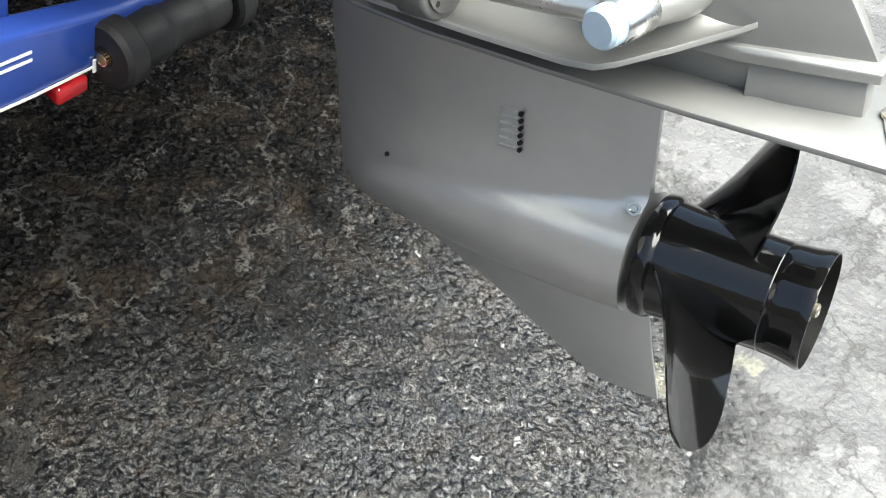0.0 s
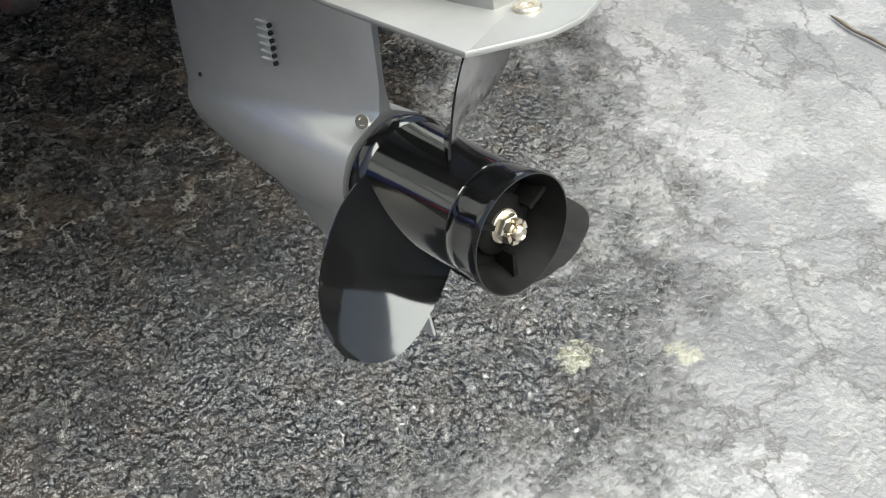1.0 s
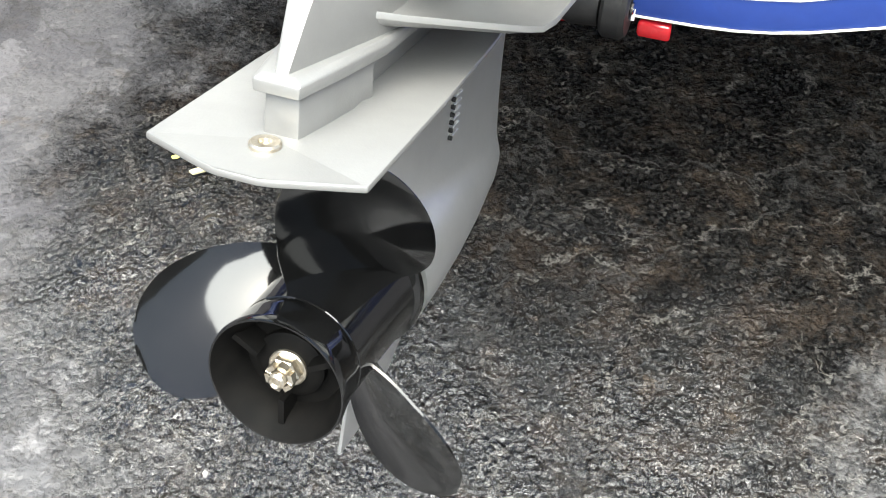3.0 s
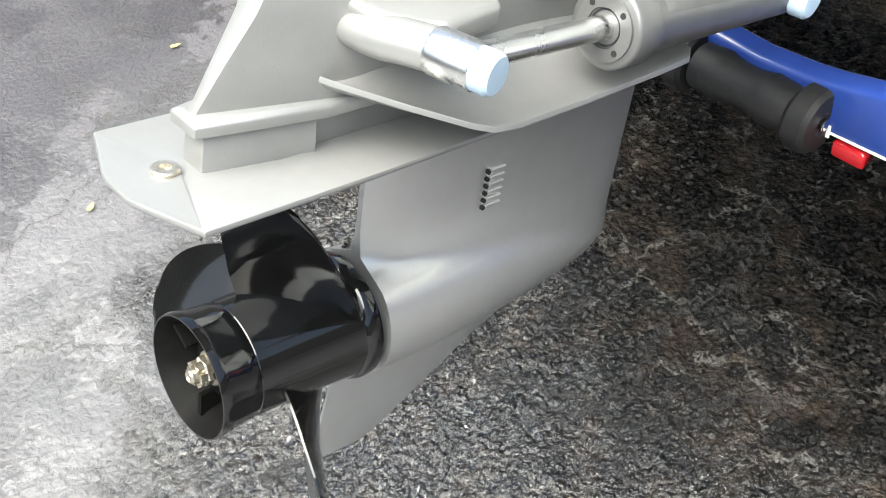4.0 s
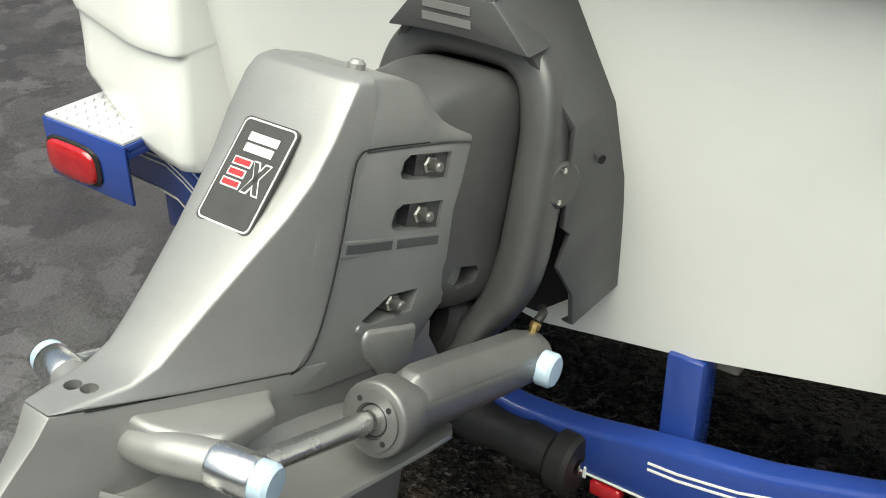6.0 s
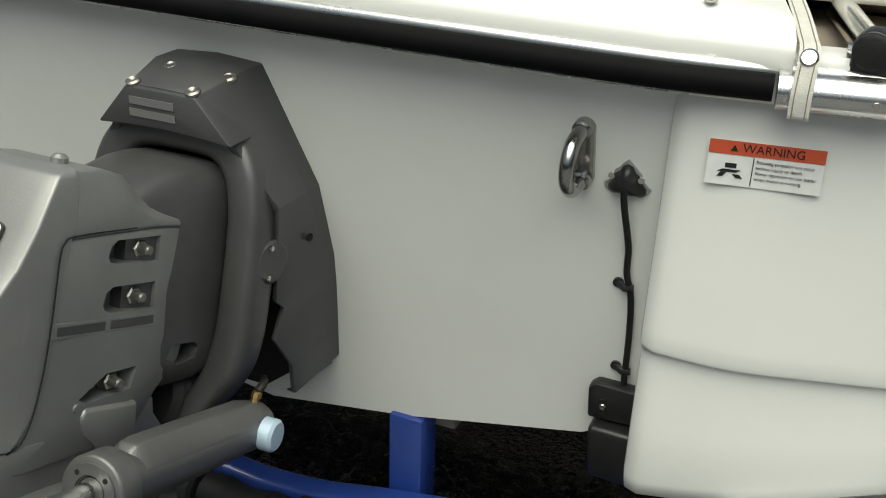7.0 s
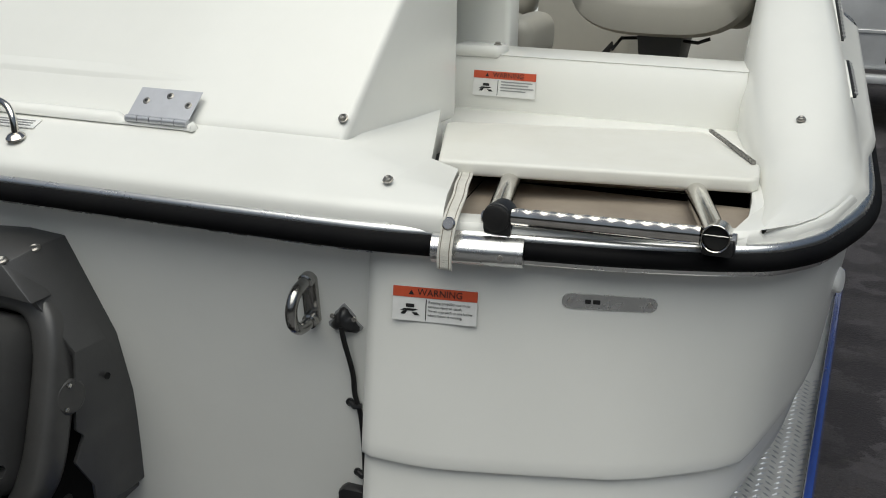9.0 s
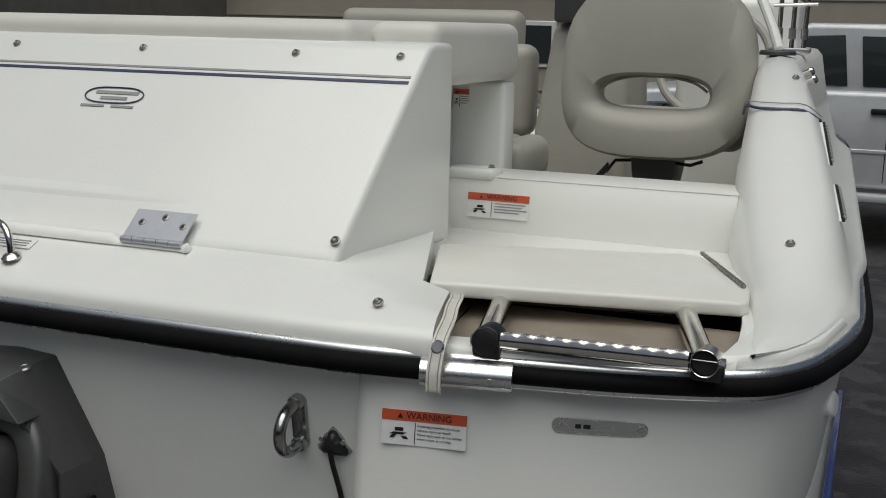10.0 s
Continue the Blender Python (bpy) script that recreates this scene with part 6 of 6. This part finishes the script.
xs_ = np.linspace(-0.95, 0.95, 47)
rings = [[(x, BY0, beam_z(x)), (x, BY0, beam_top(x)), (x, BY1, beam_top(x)), (x, BY1, beam_z(x))] for x in xs_]
beam = part("rear_crossbeam", finish(loft(rings), 0.010, 3, 40), BLUE, trailer)
for side in (1, -1):
    for off, h, x0, x1 in ((0.074, 0.004, 0.235, 0.93), (0.062, 0.004, 0.235, 0.93), (0.004, 0.004, 0.13, 0.93)):
        line = [x for x in np.linspace(x0, x1, 16)]
        rings = [[(side * x, BY0 - 0.0005, beam_z(x) + off), (side * x, BY0 - 0.0018, beam_z(x) + off), (side * x, BY0 - 0.0018, beam_z(x) + off + h), (side * x, BY0 - 0.0005, beam_z(x) + off + h)] for x in line]
        part("pinstripe", finish(loft(rings)), WHITE, beam, "white painted pinstripe")
    # outer box with the tail light and tread plate
    hi = 0.784 if side < 0 else 0.752
    # bent sheet: face, roof, outer cheek and a lip along the inner edge, open below and inboard
    sheet = block(min(side * 0.750, side * 0.985), max(side * 0.750, side * 0.985), -0.030, -0.022, 0.668, hi)
    block(min(side * 0.750, side * 0.985), max(side * 0.750, side * 0.985), -0.022, 0.20, hi - 0.008, hi, sheet)
    block(min(side * 0.977, side * 0.985), max(side * 0.977, side * 0.985), -0.022, 0.20, 0.668, hi - 0.008, sheet)
    block(min(side * 0.750, side * 0.758), max(side * 0.750, side * 0.758), -0.022, 0.20, hi - 0.026, hi - 0.008, sheet)
    part("light_box", finish(sheet, 0.002, 2), BLUE, trailer)
    lens = [(0.070 * abs(math.cos(t)) ** 0.55 * (1 if math.cos(t) > 0 else -1), 0.036 * abs(math.sin(t)) ** 0.55 * (1 if math.sin(t) > 0 else -1)) for t in np.linspace(0, 2 * math.pi, 41)[:-1]]
    rings = [[(side * 0.903 + x * s, y, 0.718 + z * s) for x, z in lens] for s, y in ((1.12, -0.029), (1.12, -0.034), (1.02, -0.037))]
    light = part("tail_light", finish(loft(rings), 0, 2, 60), RUBBER, trailer, "red tail light in a black rubber grommet")
    rings = [[(side * 0.903 + x * s, y, 0.718 + z * s) for x, z in lens] for s, y in ((1.0, -0.036), (0.98, -0.042), (0.85, -0.046), (0.4, -0.047))]
    part("lens", finish(loft(rings), 0, 2, 60), REDLENS, light, "red tail light lens")
    aft = 0.02 if side > 0 else 0.45
    cap_plate = part("tread_plate", finish(block(min(side * 0.755, side * 0.980), max(side * 0.755, side * 0.980), -0.026, 0.20, *((0.785, 0.790) if side < 0 else (0.753, 0.758)))), TREAD, trailer, "aluminium diamond tread plate step")
    tread = part("tread_plate", finish(block(min(side * 1.05, side * 1.245), max(side * 1.05, side * 1.245), aft, 1.6, 0.781, 0.787)), TREAD, trailer, "aluminium diamond tread plate step")
    for plate_, x0, y0, ni, nj, zz in ((tread, 1.060, aft + 0.012, 12, 46, 0.787), (cap_plate, 0.766, -0.016, 13, 10, 0.790 if side < 0 else 0.758)):
        bm = bmesh.new()
        for i in range(ni):
            for j in range(nj):
                x, y = side * (x0 + i * 0.016), y0 + j * 0.021 + (0.010 if i % 2 else 0)
                a = 0.8 if i % 2 else -0.8
                ca, sa = math.cos(a), math.sin(a)
                pts = [(x + ca * p - sa * q, y + sa * p + ca * q) for p, q in ((-0.011, 0), (0, -0.0026), (0.011, 0), (0, 0.0026))]
                ring0, ring1 = [bm.verts.new((px, py, zz)) for px, py in pts], bm.verts.new((x, y, zz + 0.0026))
                for k in range(4):
                    bm.faces.new((ring0[k], ring0[(k + 1) % 4], ring1))
        tagged(part("tread_pattern", finish(bm, angle=10), SATIN, plate_), kind="stuff")
    part("fender_side", finish(block(min(side * 1.03, side * 1.049), max(side * 1.03, side * 1.049), aft, 1.7, 0.60, 0.79), 0.006, 2), BLUE, trailer)
    rail_ = part("side_rail", finish(block(min(side * 0.80, side * 0.90), max(side * 0.80, side * 0.90), 0.15, 4.8, 0.50, 0.62), 0.008, 2), BLUE, trailer)
    part("fender_edge", finish(block(min(side * 1.247, side * 1.264), max(side * 1.247, side * 1.264), aft, 1.7, 0.60, 0.83), 0.008, 2), BLUE, trailer)
    for x in (0.252, 0.70):
        up = part("bunk_post", finish(block(min(side * (x - 0.029), side * (x + 0.029)), max(side * (x - 0.029), side * (x + 0.029)), 0.133, 0.190, beam_z(x) + 0.01, 0.60 + 0.28 * x), 0.006, 2), BLUE, trailer)
        part("bunk_board", finish(block(min(side * (x - 0.06), side * (x + 0.06)), max(side * (x - 0.06), side * (x + 0.06)), 0.19, 3.8, 0.585 + 0.18 * x, 0.625 + 0.18 * x), 0.006, 2), CARPET, trailer)
    wheel = part("wheel", finish(lathe([(0, 0.10), (0, 0.30), (0.02, 0.335), (0.16, 0.335), (0.18, 0.30), (0.18, 0.10)], (side * 1.02, 1.25, 0.335), (side, 0, 0), 40)), RUBBER, trailer, "black rubber trailer tyre")
    part("rim", finish(lathe([(0.01, 0.19), (0.03, 0.18), (0.04, 0.06), (0.0, 0.05)], (side * 1.18, 1.25, 0.335), (side, 0, 0), 32)), SILVER, wheel)
    for x in (0.168,):
        lens_m = part("marker_light", finish(loft([[(side * x + a, BY0 + 0.02 + b, z) for a, b in ((-0.028, -0.022), (0.028, -0.022), (0.022, 0.02), (-0.022, 0.02))] for z in (beam_z(x) - 0.034, beam_z(x) - 0.004)]), 0.007, 3), REDLENS, beam, "small red marker light under the beam")
for side in (1, -1):
    part("light_bracket", finish(block(min(side * 0.10, side * 0.136), max(side * 0.10, side * 0.136), BY0 - 0.004, BY0 - 0.001, 0.424, 0.446), 0.001, 1), WHITE, beam, "small white strip beside the red light")
part("marker_light", finish(block(-0.028, 0.028, BY0, BY0 + 0.04, 0.393, 0.424), 0.007, 3), REDLENS, beam, "small red marker light under the beam")
part("axle", finish(block(-1.02, 1.02, 1.21, 1.29, 0.29, 0.37), 0.006, 2), BLUE, trailer)

# keel roller on the crossbeam
roller = empty("keel_roller", pose(0, 0.068, 0.455), "black rubber keel roller set on the trailer beam", "trailer roller")
part("axle_tube", finish(tube([(-0.135, 0, 0), (0.135, 0, 0)], 0.010, 12)), CHROME, roller)
part("roller_body", finish(lathe([(-0.088, 0.030), (-0.085, 0.036), (-0.04, 0.040), (-0.034, 0.037), (-0.012, 0.033), (0.012, 0.033), (0.034, 0.037), (0.04, 0.040), (0.085, 0.036), (0.088, 0.030)], (0, 0, 0), (1, 0, 0), 32)), RUBBER, roller)
for side in (1, -1):
    cap = part("end_wheel", finish(lathe([(0.088, 0.030), (0.090, 0.044), (0.096, 0.050), (0.122, 0.050), (0.130, 0.044), (0.131, 0.018), (0.127, 0.014)], (0, 0, 0), (side, 0, 0), 36)), RUBBER, roller)
    part("axle_end", finish(lathe([(0.127, 0.010), (0.134, 0.010), (0.136, 0.007)], (0, 0, 0), (side, 0, 0), 14)), BRASSFIT if side < 0 else CHROME, cap)
    part("roller_bracket", finish(block(side * 0.058 - 0.004, side * 0.058 + 0.004, 0.0, 0.06, -0.028, 0.02), 0.002, 1), BLUE, roller)

# ---------------------------------------------------------------- yard: truck, building, litter
truck = empty("pickup_truck", pose(0, 8.4, 0), "silver crew cab pickup truck parked beyond the boat", "truck")
side_ = [(-1.1, 0.50), (5.0, 0.50), (5.0, 1.32), (-0.2, 1.30), (-1.05, 1.22), (-1.2, 1.0), (-1.2, 0.6)]
tb = part("truck_body", finish(slab([(x, z) for x, z in side_], 0.0, 1.9, "y"), 0.05, 3), SILVER, truck)
cabp = [(-0.10, 1.26), (0.50, 1.80), (0.68, 1.85), (2.45, 1.85), (2.72, 1.78), (2.85, 1.26)]
part("cab", finish(slab(cabp, 0.06, 1.84, "y"), 0.05, 3), SILVER, truck)
for q in ([(0.16, 1.34), (0.58, 1.74), (0.95, 1.76), (1.00, 1.34)], [(1.12, 1.34), (1.08, 1.75), (2.10, 1.75), (2.30, 1.34)]):
    part("window", finish(slab(q, 0.045, 0.08, "y"), 0.01, 2), GLASS, truck)
for x in (1.30, 2.42):
    part("door_handle", finish(block(x - 0.10, x + 0.04, -0.03, 0.01, 1.12, 1.17), 0.012, 2), PLASTIC, truck)
for x in (0.16, 1.34, 2.62):
    part("door_gap", finish(block(x - 0.004, x + 0.004, -0.002, 0.02, 0.56, 1.14)), DARK, truck)
part("running_board", finish(block(-0.1, 2.9, -0.10, 0.06, 0.40, 0.47), 0.02, 2), SILVER, truck)
part("belt_line", finish(block(-1.1, 4.9, -0.012, 0.01, 0.80, 0.83), 0.005, 1), SILVER, truck)
for x in (-0.65, 3.6):
    w = part("wheel", finish(lathe([(0, 0.12), (0, 0.33), (0.03, 0.38), (0.20, 0.38), (0.23, 0.33), (0.23, 0.12)], (x, 0.02, 0.38), (0, 1, 0), 40)), RUBBER, truck)
    part("rim", finish(lathe([(0.01, 0.22), (0.04, 0.2), (0.05, 0.05), (0.02, 0.04)], (x, 0.02, 0.38), (0, 1, 0), 32)), SILVER, w)

hall = empty("metal_building", pose(0, 22, 0), "long beige metal building behind the yard", "building")
part("wall", finish(block(-40, 40, 0, 8, 0, 5.0)), SIDING, hall)
for i in range(9):
    part("wall_rib", finish(block(-40, 40, -0.03, 0.0, 0.4 + i * 0.5, 0.44 + i * 0.5)), SIDING, hall)
for x in (-24, -7.6, 4.2, 9.5):
    wdw = part("window", finish(block(x, x + 2.2, -0.05, 0.02, 0.9, 1.9), 0.02, 1), WHITE, hall)
    part("pane", finish(block(x + 0.1, x + 2.1, -0.07, 0.0, 1.0, 1.8)), GLASS, wdw)
part("roof", finish(block(-40.5, 40.5, -0.6, 8.5, 5.0, 5.25)), DARKPAINT, hall)

# unseen walls, added to keep the bright horizon off the ground
for nm, box in (("sky_block_west", (-14, -13.7, -15, 22)), ("sky_block_east", (14, 14.3, -15, 22)), ("sky_block_south", (-14, 14, -15.3, -15))):
    tagged(part(nm, finish(block(*box, 0, 4.6)), SKYBLOCK), "unseen plain beige wall added to block low sky light", "wall", kind="structure")
twig = part("wood_chip", finish(loft([[(-0.034, -0.028, 0.004), (-0.022, -0.034, 0.004), (-0.022, -0.034, 0.012), (-0.034, -0.028, 0.012)], [(0.024, 0.030, 0.003), (0.034, 0.022, 0.003), (0.034, 0.022, 0.010), (0.024, 0.030, 0.010)]]), 0.002, 1), STRAW)
tagged(twig, "pale split wood chip lying on the asphalt", "wood chip")
twig.location = (-0.614, -0.052, 0.0)
for k, (x, y, a) in enumerate(((-1.62, 0.03, 0.3), (-1.42, -0.19, 1.2), (-1.05, -0.62, 2.2), (-0.692, -0.049, 0.8), (-2.094, -0.086, 1.9))):
    pts = [(0.012 * math.cos(t) * (1 + 0.25 * math.cos(3 * t)), 0.006 * math.sin(t)) for t in np.linspace(0, 2 * math.pi, 15)[:-1]]
    rings = [[(px, py, 0.0035 + 0.002 * abs(px) / 0.012 + h) for px, py in pts] for h in (0.0, 0.0008)]
    leaf = part("dry_leaf", finish(loft(rings)), LEAF)
    tagged(leaf, "tiny dry yellow leaf lying on the asphalt", "leaf", "dry leaves on the asphalt")
    leaf.matrix_world = pose(x, y, 0.002, rz=math.degrees(a))
stick = part("stick", finish(tube([(1.668, -0.415, 0.006), (1.660, -0.455, 0.010), (1.656, -0.49, 0.009), (1.662, -0.535, 0.011), (1.666, -0.60, 0.008)], [0.002, 0.006, 0.004, 0.005, 0.003], 8)), TWIG)
tagged(stick, "thin dark stick lying on the asphalt", "stick")
